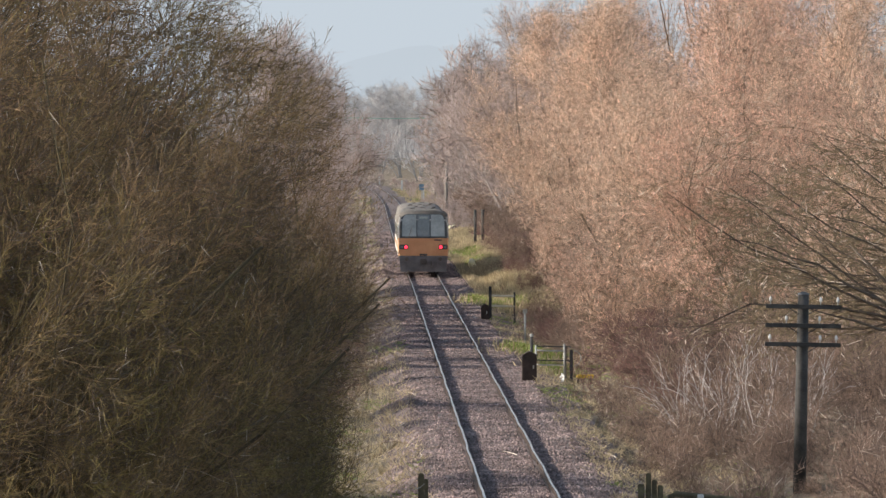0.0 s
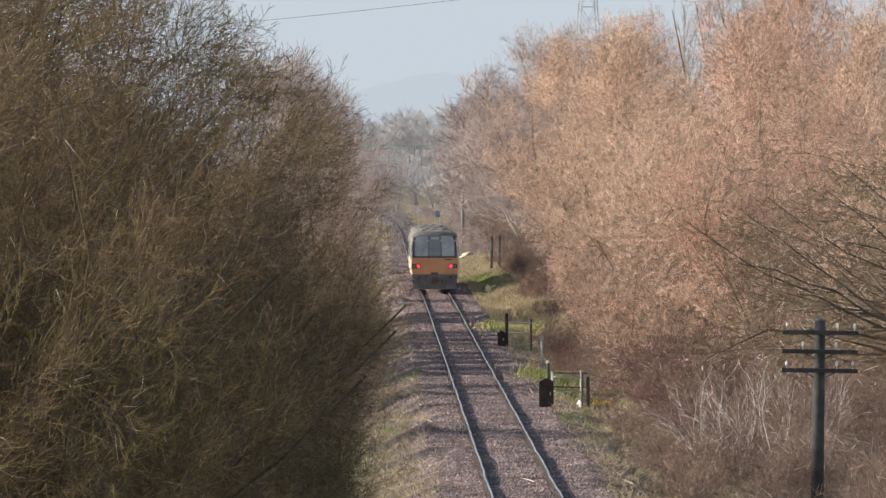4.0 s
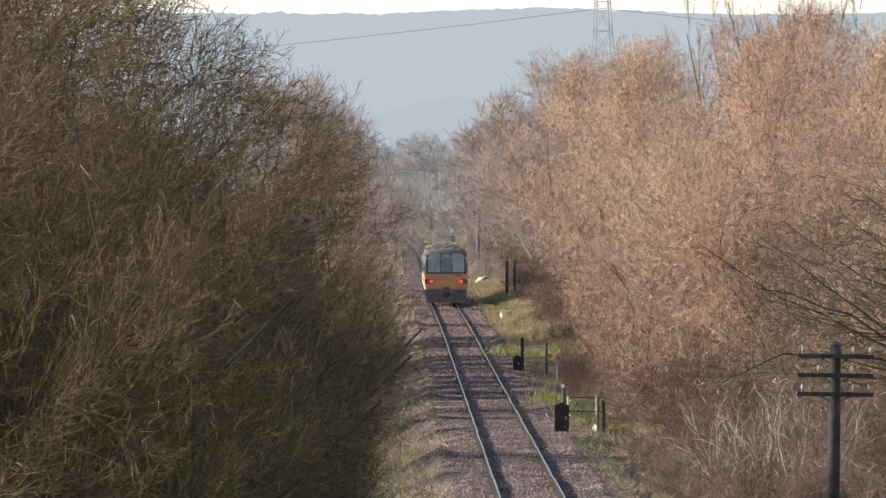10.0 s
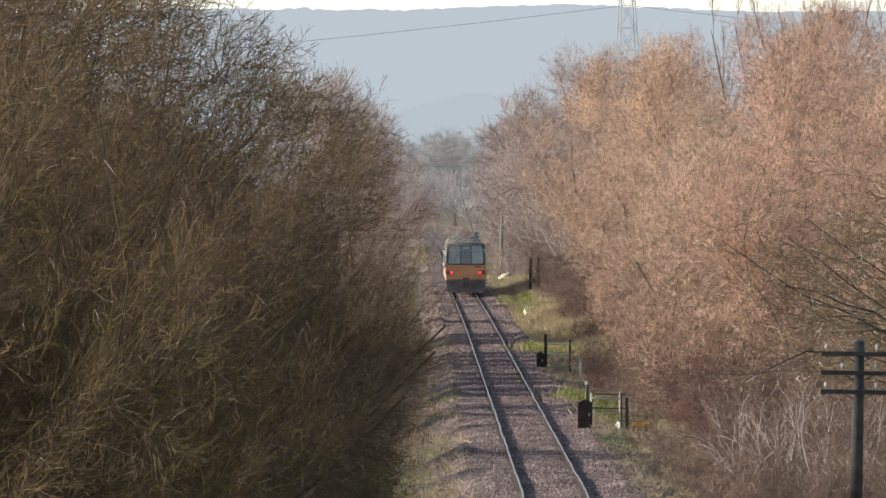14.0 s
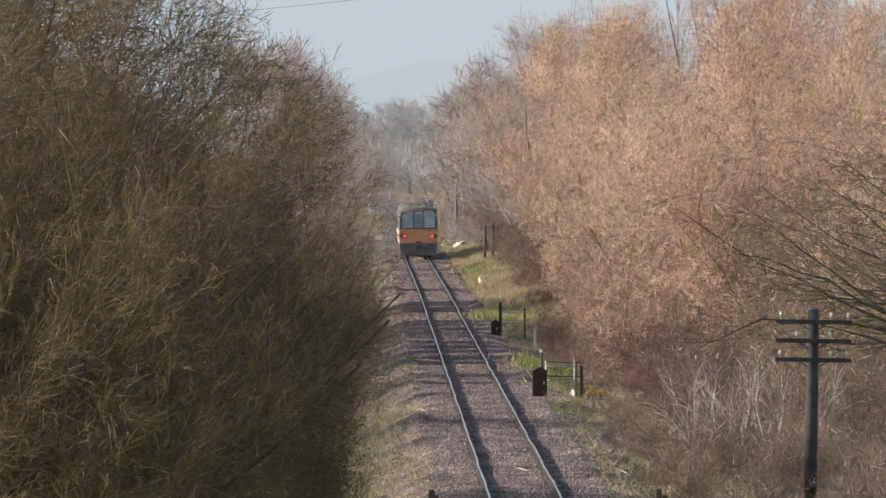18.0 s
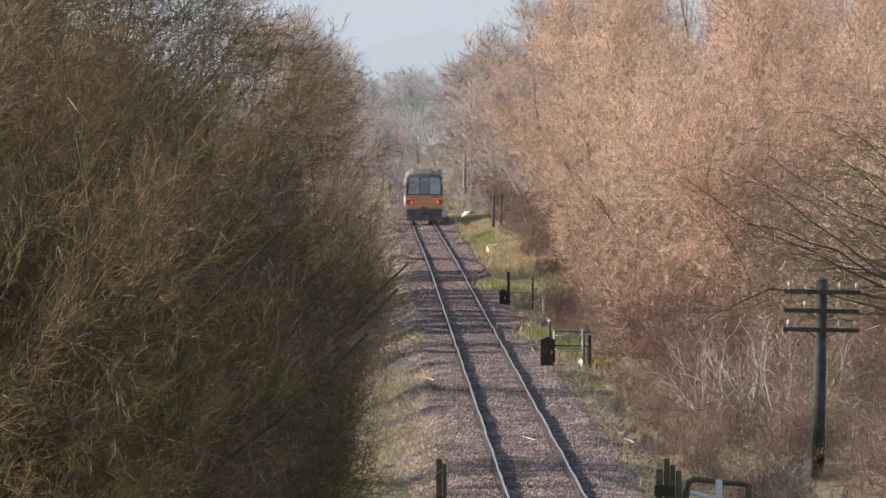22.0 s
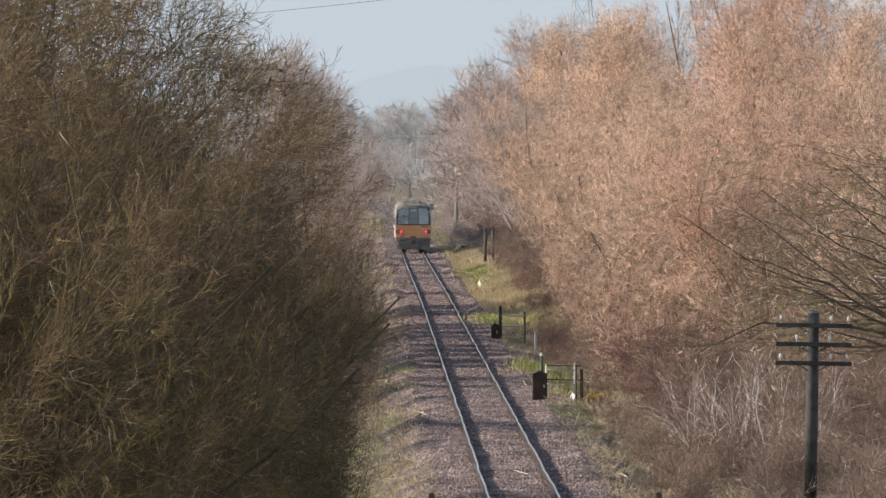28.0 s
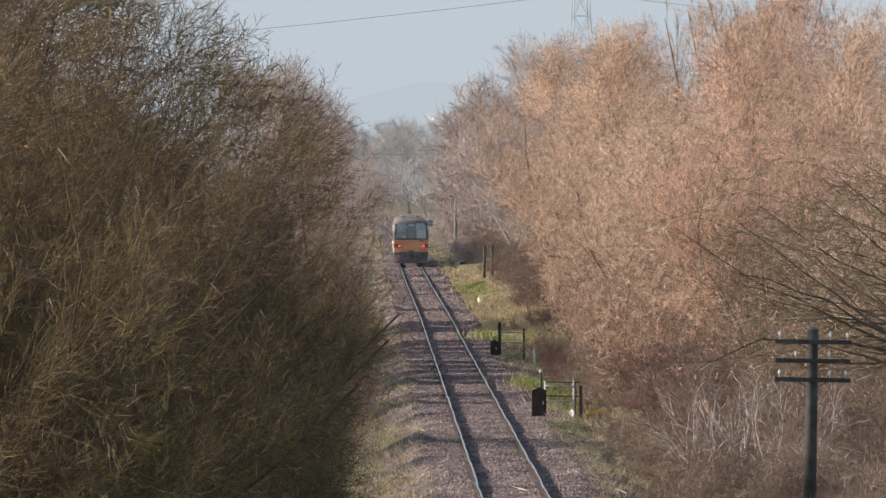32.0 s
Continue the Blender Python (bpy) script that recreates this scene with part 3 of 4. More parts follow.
def woods():
    rng = random.Random(5)
    # nearest trees on the shaded side
    for i, (x, y, s) in enumerate(((-5.0, 78, 0.96), (-7.6, 84, 1.15), (-4.8, 93, 1.0), (-8.9, 101, 1.3), (-4.6, 108, 1.0), (-4.6, 122, 0.98), (-9.0, 111, 1.35), (-4.4, 139, 0.92), (-10.6, 106, 1.6), (-10.7, 98, 1.5), (-10.2, 91, 1.45), (-9.2, 82, 1.35), (-8.0, 89, 1.3), (-11.4, 102, 1.75), (-7.2, 78, 1.2), (-5.5, 86, 1.0), (-5.2, 100, 1.02), (-5.3, 113, 1.04), (-6.9, 96, 1.1), (-6.6, 106, 1.12), (-3.1, 178, 0.62), (-3.1, 216, 0.68))):
        plant("brown" if y > 170 else "olive%d" % (i % 2), x, y, s, rng.uniform(-25, 25), 1.0)
    for i in range(14):
        plant("thorn%d" % (i % 2), rng.uniform(-4.0, -2.3), rng.uniform(108, 142), rng.uniform(0.8, 1.25))
    # mostly hidden hedge, added to shade the line in bands
    for y, s in ((208.4, 0.48), (210, 0.48), (229, 0.9), (235, 1.0), (242, 1.0), (248, 1.0), (255, 0.95), (267, 0.9), (273, 1.0), (280, 0.95), (286, 0.95), (304, 0.9), (309, 1.0), (314, 1.0), (319, 1.0), (347, 0.8), (368, 0.65), (384, 0.8), (425, 0.9), (446, 0.9), (470, 0.8), (515, 1.0), (535, 1.0)):
        plant("hedge", -8.0 + rng.uniform(-0.8, 0.8) if s > 0.6 else -4.6, y, s)
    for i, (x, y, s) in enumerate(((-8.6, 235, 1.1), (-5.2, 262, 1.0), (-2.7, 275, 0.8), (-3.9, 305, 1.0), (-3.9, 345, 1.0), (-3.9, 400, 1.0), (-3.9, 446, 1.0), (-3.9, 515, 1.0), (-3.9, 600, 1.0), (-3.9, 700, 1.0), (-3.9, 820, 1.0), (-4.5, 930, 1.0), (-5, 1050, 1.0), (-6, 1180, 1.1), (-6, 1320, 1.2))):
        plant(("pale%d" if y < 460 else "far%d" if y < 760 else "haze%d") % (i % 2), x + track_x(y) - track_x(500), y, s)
    # sunlit row
    for i, (x, y, s) in enumerate(((15.5, 174, 0.95), (12.0, 192, 0.9), (17.5, 206, 1.0), (12.2, 222, 0.97), (18, 240, 1.08), (12.2, 252, 1.08), (20.5, 262, 1.12), (16.5, 276, 1.12), (12.0, 288, 1.11), (23, 300, 1.17), (20.5, 318, 1.2), (15.6, 312, 1.13), (12.4, 330, 1.14), (17.5, 340, 1.18), (13.2, 352, 1.14), (12.2, 375, 1.17), (14.2, 396, 1.2), (12.0, 420, 1.2))):
        plant("willow%d" % (i % 3), x, y, s)
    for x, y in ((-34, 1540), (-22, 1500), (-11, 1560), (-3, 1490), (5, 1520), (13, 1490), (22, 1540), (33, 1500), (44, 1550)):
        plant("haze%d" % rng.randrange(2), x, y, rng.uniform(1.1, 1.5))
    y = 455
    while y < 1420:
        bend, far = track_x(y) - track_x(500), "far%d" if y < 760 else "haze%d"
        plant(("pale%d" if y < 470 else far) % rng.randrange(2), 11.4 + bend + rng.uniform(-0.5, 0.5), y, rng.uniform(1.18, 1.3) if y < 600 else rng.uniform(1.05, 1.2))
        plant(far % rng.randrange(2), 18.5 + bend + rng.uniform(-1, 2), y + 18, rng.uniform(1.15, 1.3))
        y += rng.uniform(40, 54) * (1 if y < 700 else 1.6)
    plant("ash", 16.0, 146, 1.0, 0)
    plant("ash", 18.2, 156, 1.1, 14)
    plant("ash", 13.6, 141, 0.92, -8)
    for x, y, h in ((19.6, 362, 0.97), (21.6, 368, 1.0), (23.4, 374, 0.98)):
        plant("poplar", x, y, h)
    # scrub under the sunlit row: low in front, taller behind
    for i in range(26):
        plant("scrub%d" % (i % 2), 8.6 + 7.5 * rng.random() ** 1.2, rng.uniform(173, 194), rng.uniform(0.95, 1.4))
    for i in range(18):
        plant("scrub%d" % (i % 2), rng.uniform(10.0, 14.5), rng.uniform(150, 172), rng.uniform(0.8, 1.2))
    for i in range(48):
        y = rng.uniform(121, 166)
        x = rng.uniform(7.1, 12.2 if y < 146 else 10.5)
        plant("lowscrub", x, y, rng.uniform(0.42, 0.7) * (0.4 if y < 137 and 8.1 < x < 9.8 else 1.0))
    for i in range(26):
        plant("lowscrub", rng.uniform(9.9, 13.4), rng.uniform(116, 150), rng.uniform(0.5, 0.75))
    for y, x, s in ((178, 8.9, 0.9), (186, 9.1, 1.1), (194, 9.0, 1.1), (208, 8.6, 1.25), (190, 9.9, 1.6), (201, 9.8, 1.6)):
        plant("bramble", x, y, s)
    for i in range(13):
        y = 213 + 8.5 * i
        plant("youngwillow%d" % (i % 2), 9.3 + rng.uniform(-0.3, 0.5) + 0.012 * (y - 213), y, rng.uniform(0.85, 1.15))
    for i in range(13):
        plant("bramble" if i % 3 == 0 else "scrub%d" % (i % 2), rng.uniform(7.1, 8.3), rng.uniform(212, 264), rng.uniform(0.55, 0.85))
    for i in range(20):
        y = rng.uniform(134, 196)
        plant("lowscrub", rng.uniform(6.5, 7.8), y, rng.uniform(0.22, 0.42))
    for i in range(18):
        y = rng.uniform(292, 440)
        plant("bramble" if i % 2 else "scrub%d" % (i // 2 % 2), rng.uniform(7.9, 9.3), y, rng.uniform(0.6, 0.95))
    for i in range(14):
        y = rng.uniform(290, 420)
        plant("scrub%d" % (i % 2), 9.8 + rng.uniform(0, 1.2) + (y - 205) * 0.004, y, rng.uniform(0.9, 1.3))
    for i in range(16):
        plant("birch", rng.uniform(8.1, 10.8), rng.uniform(155, 165), rng.uniform(1.0, 1.35))
    for i in range(16):
        y = rng.uniform(380, 600)
        plant("scrub%d" % (i % 2), 9.0 + rng.uniform(0, 1.6), y, rng.uniform(1.0, 1.5))
    for i in range(26):
        y = 480 + 900 * rng.random() ** 1.3
        x = (rng.uniform(6.8, 10.0) if i % 3 else rng.uniform(-3.0, -0.6)) + track_x(y) - track_x(500)
        plant("farscrub", x, y, rng.uniform(0.7, 1.3))
    for i in range(16):
        y = rng.uniform(620, 1000)
        plant("farscrub", track_x(y) + rng.uniform(2.6, 6.0), y, rng.uniform(0.3, 0.6), label="low pale scrub beside the far line")
    # scrub at the foot of the shaded trees
    for i in range(12):
        plant("scrub%d" % (i % 2), -2.2 + rng.uniform(-1.2, 0.5), rng.uniform(105, 330), rng.uniform(0.6, 0.9))
    for i in range(14):
        plant("scrub%d" % (i % 2), -0.9 + rng.uniform(-0.8, 0.5), rng.uniform(165, 340), rng.uniform(0.7, 1.0), label="low grey scrub under the shaded trees")


def grasses():
    rng = np.random.default_rng(8)
    for name, label, mkey, n, thr in (("dry_grass", "bleached dry grass tufts along the verge", "grass_dry", 34000, 0), ("green_grass", "short green grass patches on the bank", "grass_green", 9000, 1)):
        segs = []
        while len(segs) < n:
            far = rng.random() < 0.4
            y = 118 + 200 * rng.random() ** 1.4 if not far else rng.uniform(300, 800)
            size = 1.0 if not far else y / 260
            o = rng.uniform(2.0, 6.2 if far else 5.6) if rng.random() < 0.6 else -rng.uniform(1.8, 5.0)
            x = track_x(y) + o
            k = noise.noise((x * 0.6, y * 0.12, 11.0)) + 0.5 * noise.noise((x * 2.2, y * 0.5, 13.0))
            if (k > 0.3) != bool(thr):
                continue
            z = surf_z(x, y)
            for b in range(4):
                h = (0.05 + 0.20 * rng.random() ** 2 if not thr else rng.uniform(0.04, 0.11)) * min(size, 1.5)
                px, py = x + rng.normal(0, 0.07 * size), y + rng.normal(0, 0.12 * size)
                segs.append((px, py, z - 0.02, px + rng.normal(0, 0.14), py + rng.normal(0, 0.14), z + h, 0.010 * size, 0.003 * size))
        for b in range(0 if thr else 17000):   # tufts over the low bank
            px, py = rng.uniform(5.3, 8.8), rng.uniform(286, 500)
            z = surf_z(px, py)
            segs.append((px, py, z - 0.02, px + rng.normal(0, 0.14), py + rng.normal(0, 0.14), z + rng.uniform(0.10, 0.40), 0.026, 0.008))
        for b in range(0 if thr else 4500):   # stalks on the near verge under the shaded trees
            px, py = 3.2 - rng.uniform(2.3, 6.5), 118 + 110 * rng.random() ** 1.3
            z = surf_z(px, py)
            segs.append((px, py, z - 0.02, px + rng.normal(0, 0.10), py + rng.normal(0, 0.12), z + 0.06 + 0.34 * rng.random() ** 2, 0.007, 0.002))
        for cx, cy, rx, ry, lush in ((6.25, 396, 0.8, 9, 5200), (6.5, 372, 0.8, 6, 1200), (5.7, 292, 0.9, 5, 900), (7.0, 296, 0.7, 4, 500), (5.9, 226, 0.7, 6, 1200), (6.4, 214, 0.6, 4, 500)):   # lush patches, with dry grass between
            for b in range(lush if thr else 300):
                px, py = cx + rx * rng.normal(0, 0.5) * (1 if thr else 1.7), cy + ry * rng.normal(0, 0.5) * (1 if thr else 1.7)
                z = surf_z(px, py)
                segs.append((px, py, z - 0.02, px + rng.normal(0, 0.12), py + rng.normal(0, 0.12), z + rng.uniform(0.12, 0.34), 0.028, 0.008))
        tagged(new(name, sticks(name, segs, M[mkey], 3)), label, "grass", kind="stuff")


# ---- lineside things ----
def telegraph_pole(x, y, height, lean=0.0, label="weather-worn dark telegraph pole with three cross-arms", arms=3, wood=None):
    wood = wood or M["creosote"]
    gz = surf_z(x, y)
    root = thing("telegraph_pole", label, "telegraph pole", at=pose(x, y, gz, 0, lean, 0))
    part("pole", a_tube([(0, 0, -0.3), (0, 0, height * 0.5), (0, 0, height)], [0.14, 0.13, 0.115], 12), wood, root, smooth=True)
    part("cap", a_tube([(0, 0, height), (0, 0, height + 0.03), (0, 0, height + 0.06)], [0.125, 0.12, 0.03], 12), M["steel_dull"], root, "grey metal cap")
    for k in range(arms):
        z = height - 0.25 - 0.40 * k
        arm = part("cross_arm", a_box(-0.80, 0.80, -0.19, -0.10, z - 0.045, z + 0.045, 0.008), M["creosote"], root)
        for s in (-1, 1):
            part("brace", a_tube([(s * 0.10, -0.15, z - 0.16), (s * 0.30, -0.15, z - 0.04)], 0.012, 6), M["creosote"], arm)
        spots = ((-0.70, 0.36, 0.72), (-0.36, 0.34), (-0.70, 0.36, 0.70))[k]
        for px in spots:
            bm = tube(bmesh.new(), [(px, -0.145, z + 0.04), (px, -0.145, z + 0.10), (px, -0.145, z + 0.105), (px, -0.145, z + 0.15), (px, -0.145, z + 0.18), (px, -0.145, z + 0.21)], [0.010, 0.010, 0.030, 0.033, 0.025, 0.010], 10)
            part("insulator", bm, M["porcelain"], arm, "white porcelain insulator", True)


def crossing_cabinet(x, y, w, d, h, label):
    root = thing("lineside_cabinet", label, "cabinet", at=pose(x, y, surf_z(x, y) - 0.03))
    part("body", a_box(-w / 2, w / 2, -d / 2, d / 2, 0, h, 0.015), M["box_brown"], root)
    bm = loft(bmesh.new(), [[(-w / 2 - 0.04, yy, h), (w / 2 + 0.04, yy, h), (0.02, yy, h + 0.12), (-0.02, yy, h + 0.12)] for yy in (-d / 2 - 0.03, d / 2 + 0.03)])
    part("lid", bm, M["box_brown"], root, "shallow pitched lid")
    part("door_panel", a_box(-w / 2 + 0.05, w / 2 - 0.05, -d / 2 - 0.012, -d / 2 + 0.004, 0.07, h - 0.06, 0.004), M["box_brown"], root)
    part("latch", a_box(w / 2 - 0.12, w / 2 - 0.08, -d / 2 - 0.03, -d / 2 - 0.01, h * 0.5, h * 0.5 + 0.1), M["galvanised"], root)


def near_gate():
    """Wicket gate at the farther side of the foot crossing."""
    y = 205.0
    g = surf_z(6.2, y)
    root = thing("wicket_gate", "galvanised tubular wicket gate with curved loop at a foot crossing", "gate", at=pose(0, y, g - 0.03))
    for x, top, r in ((5.48, 1.08, 0.03), (6.375, 1.12, 0.025)):
        part("gate_post", a_tube([(x, 0, -0.1), (x, 0, top)], r, 8), M["galvanised"], root, smooth=True)
    for z in (0.91, 0.46):
        part("gate_rail", a_tube([(5.5, -0.03, z + 0.02), (5.62, -0.03, z), (6.375, -0.03, z - 0.01)], 0.022, 8), M["galvanised"], root, smooth=True)
    for z in (1.05, 0.61):
        part("back_rail", a_tube([(5.48, 0.08, z), (6.60, 0.08, z - 0.03)], 0.02, 8), M["creosote"], root, "dark back rail")
    part("hanging_post", a_box(6.55, 6.65, -0.05, 0.05, -0.1, 0.93, 0.01), M["creosote"], root, "dark timber hanging post")
    part("latch_post", a_tube([(6.43, 0.1, -0.1), (6.43, 0.1, 1.06)], 0.025, 6), M["creosote"], root)
    loop = [(6.66 + 0.25 * math.sin(w), 0.1, 0.66 + 0.25 * math.cos(w)) for w in np.linspace(0.1, 3.0, 9)]
    part("loop", tube(bmesh.new(), loop, [0.018] * 9, 6), M["galvanised"], root, smooth=True)
    post = thing("marker_post", "dark post with a bright metal cap beside a cabinet", "post", at=pose(5.42, y + 3, surf_z(5.42, y + 3)))
    part("shaft", a_tube([(0, 0, -0.1), (0, 0, 1.12)], 0.05, 8), M["creosote"], post, smooth=True)
    part("cap", a_tube([(0, 0, 1.12), (0, 0, 1.19), (0, 0, 1.23)], [0.06, 0.06, 0.01], 8), M["galvanised"], post, "bright metal cap")
    sign = thing("notice_board", "small white notice leaning against the gate", "sign", at=pose(6.27, y - 0.25, surf_z(6.27, y - 0.25), 0, 12, -52))
    part("board", loft(bmesh.new(), [[(-0.12, yy, 0.0), (0.12, yy, 0.0), (0.12, yy, 0.29), (-0.03, yy, 0.34), (-0.10, yy, 0.18)] for yy in (-0.012, 0.012)]), M["white_paint"], sign)
    part("stake", a_box(-0.02, 0.02, 0.013, 0.04, -0.05, 0.3), M["old_wood"], sign, "wooden stake")
    grit = thing("yellow_strip", "low yellow strip beside the gate on added feet", "barrier", at=pose(6.98, y - 1, surf_z(6.98, y - 1)))
    part("body", a_box(-0.25, 0.30, -0.12, 0.12, 0.19, 0.31, 0.03), M["yellow"], grit)
    # feet added only to carry the yellow strip
    for sx in (-0.2, 0.2):
        part("foot", a_box(sx - 0.03, sx + 0.03, -0.1, 0.1, -0.02, 0.19, 0.01), M["old_wood"], grit, "added dark foot")
    st = thing("cable_marker", "thin pale marker post with a small plate", "post", at=pose(5.89, 235, surf_z(5.89, 235)))
    part("shaft", a_tube([(0, 0, -0.1), (0, 0, 1.32)], 0.04, 8), M["galvanised"], st, smooth=True)
    part("plate", a_box(-0.085, 0.085, -0.07, -0.04, 1.20, 1.36, 0.01), M["galvanised"], st, "small pale plate")


def far_gate():
    y = 267.0
    g = surf_z(6, y)
    root = thing("handrail_gate", "pale tubular gate on a dark post by the line", "gate", at=pose(0, y, g))
    part("gate_post", a_box(5.20, 5.32, -0.06, 0.06, -0.1, 1.46, 0.01), M["creosote"], root, "tall dark timber post")
    part("gate_post", a_tube([(6.26, 0, -0.1), (6.26, 0, 1.22)], 0.04, 8), M["creosote"], root)
    for z in (1.06, 0.64):
        part("gate_rail", a_tube([(5.32, 0, z + 0.02), (6.26, 0, z - 0.01)], 0.042, 8), M["pale_rail"], root)


def nearest_fence():
    """Old timber posts and gate where the camera looks down on the nearest crossing."""
    y, g = 121.5, surf_z(7.0, 121.5)
    root = thing("timber_gate", "old mossy timber gate with a white-topped post", "gate", at=pose(0, y, g))
    for x, h, w in ((5.22, 1.22, 0.06), (5.36, 1.42, 0.05), (5.47, 1.30, 0.045), (5.58, 1.20, 0.05)):
        part("post", a_box(x - w, x + w, -0.06 + 0.3 * (h - 1.2), 0.06 + 0.3 * (h - 1.2), -0.2, h, 0.012), M["old_wood"], root)
    for z in (0.45, 0.85):
        part("board", a_box(5.12, 5.5, -0.14, -0.09, z - 0.13, z + 0.08, 0.01), M["box_brown"], root, "dark brown board")
    part("side_frame", a_tube([(5.72, 0, -0.1), (5.72, 0, 0.80), (5.78, 0, 0.98), (5.9, 0, 1.04)], 0.06, 8), M["old_wood"], root)
    part("top_bar", a_tube([(5.85, 0, 1.03), (6.95, 0, 0.93)], 0.055, 8), M["old_wood"], root)
    part("side_frame", a_tube([(6.9, 0, 0.93), (6.82, 0, -0.1)], 0.06, 8), M["old_wood"], root)
    part("rail", a_tube([(5.8, 0.02, 0.78), (6.8, 0.02, 0.55)], 0.045, 8), M["white_paint"], root, "peeling white rail")
    part("white_post", a_box(6.27, 6.39, -0.16, -0.06, -0.1, 1.03, 0.012), M["white_paint"], root, "white painted post")
    p = thing("fence_post", "split grey timber post with a loop of wire", "post", at=pose(1.13, 121, surf_z(1.13, 121)))
    part("shaft", a_box(-0.09, 0.02, -0.06, 0.06, -0.1, 1.10, 0.015), M["old_wood"], p)
    part("strut", a_box(0.025, 0.10, -0.05, 0.05, -0.1, 1.0, 0.015), M["old_wood"], p)
    part("wire", a_tube([(-0.16, -0.08, 0.81), (-0.05, -0.075, 0.84), (0.03, -0.075, 0.91)], 0.008, 5), M["galvanised"], p)


def bank_things():
    sack = thing("plastic_sack", "torn white plastic sack lying on the bank", "sack", at=pose(6.14, 362, surf_z(6.14, 362)))
    sack.scale = (1.4, 1.4, 1.4)
    bm = bmesh.new()
    bmesh.ops.create_icosphere(bm, subdivisions=2, radius=0.2)
    for v in bm.verts:
        v.co = Vector((v.co.x * 0.8, v.co.y * 0.7, (v.co.z + 0.2) * 1.15)) * (1 + 0.35 * noise.noise(v.co * 6))
    part("bag", bm, M["cream"], sack)
    part("torn_flap", a_box(0.08, 0.4, -0.03, 0.03, 0.30, 0.36, 0.01), M["cream"], sack).matrix_basis = pose(0, 0, 0.02, 0, -18, 0)
    heap = thing("lit_shaded_heap", "yellowish lump on the bank, lit and shaded by its colours", "heap", at=pose(6.63, 488, surf_z(6.63, 488), 0, -16, 0))
    # pale upper left and dark body paint its sunlit and shaded sides
    for name, k, mk, cut, lab in (("heap", 1.0, "box_brown", -9, "dark body, carrying the shade in its colour"), ("sheet", 1.05, "cream", 0.12, "pale yellow sheet")):
        bm = bmesh.new()
        bmesh.ops.create_icosphere(bm, subdivisions=3, radius=0.6 * k)
        for v in bm.verts:
            v.co = Vector((v.co.x, v.co.y * 0.75, 0.12 + v.co.z * 0.62)) * (1 + 0.16 * noise.noise(v.co * 3.1))
        bmesh.ops.delete(bm, geom=[v for v in bm.verts if v.co.z - 0.35 * v.co.x + 0.12 * noise.noise(v.co * 7) < cut + 0.12], context="VERTS") if cut > -1 else None
        part(name, bm, M[mk], heap, lab, cut < -1)
    for x, y, h in ((7.2, 414, 2.3), (7.72, 416, 2.2)):
        p = thing("timber_pole", "dark upright timber pole below the trees", "pole", group="twin poles", at=pose(x, y, surf_z(x, y)))
        part("shaft", a_tube([(0, 0, -0.2), (0, 0, h)], [0.11, 0.09], 10), M["creosote"], p, smooth=True)
    for x, y, h in ((7.4, 600, 0.9), (6.6, 700, 1.3), (5.0, 820, 1.3), (2.4, 900, 1.2)):
        p = thing("marker_post", "white lineside marker post", "post", group="marker posts", at=pose(x, y, surf_z(x, y)))
        part("shaft", a_box(-0.09, 0.09, -0.06, 0.06, -0.1, h, 0.02), M["white_paint"], p)
    s = thing("lineside_sign", "small blue sign on a post beside the line", "sign", at=pose(6.4, 700, surf_z(6.4, 700)))
    part("post", a_tube([(0, 0, -0.1), (0, 0, 1.7)], 0.05, 8), M["galvanised"], s)
    part("plate", a_box(-0.25, 0.25, -0.09, -0.06, 1.2, 1.85, 0.02), M["blue"], s, "blue plate")


def debris():
    rng = random.Random(12)
    for o, y in ((-1.9, 147), (-1.5, 158), (0.2, 150), (2.3, 131), (-2.2, 168), (1.7, 141), (-1.8, 186), (2.6, 152)):
        x = track_x(y) + o
        d = Vector((rng.uniform(-0.16, 0.16), rng.uniform(0.2, 0.5), 0))
        z = ballast_z(o, y) + 0.05
        st = thing("fallen_stick", "bleached fallen stick on the ballast", "stick", "fallen sticks", at=pose(x, y, z))
        part("shaft", a_tube([-d, d * 0.2 + Vector((0.04, 0, 0.03)), d + Vector((0, 0, 0.06))], [0.009, 0.008, 0.004], 6), M["bleached_sunfleck"], st)


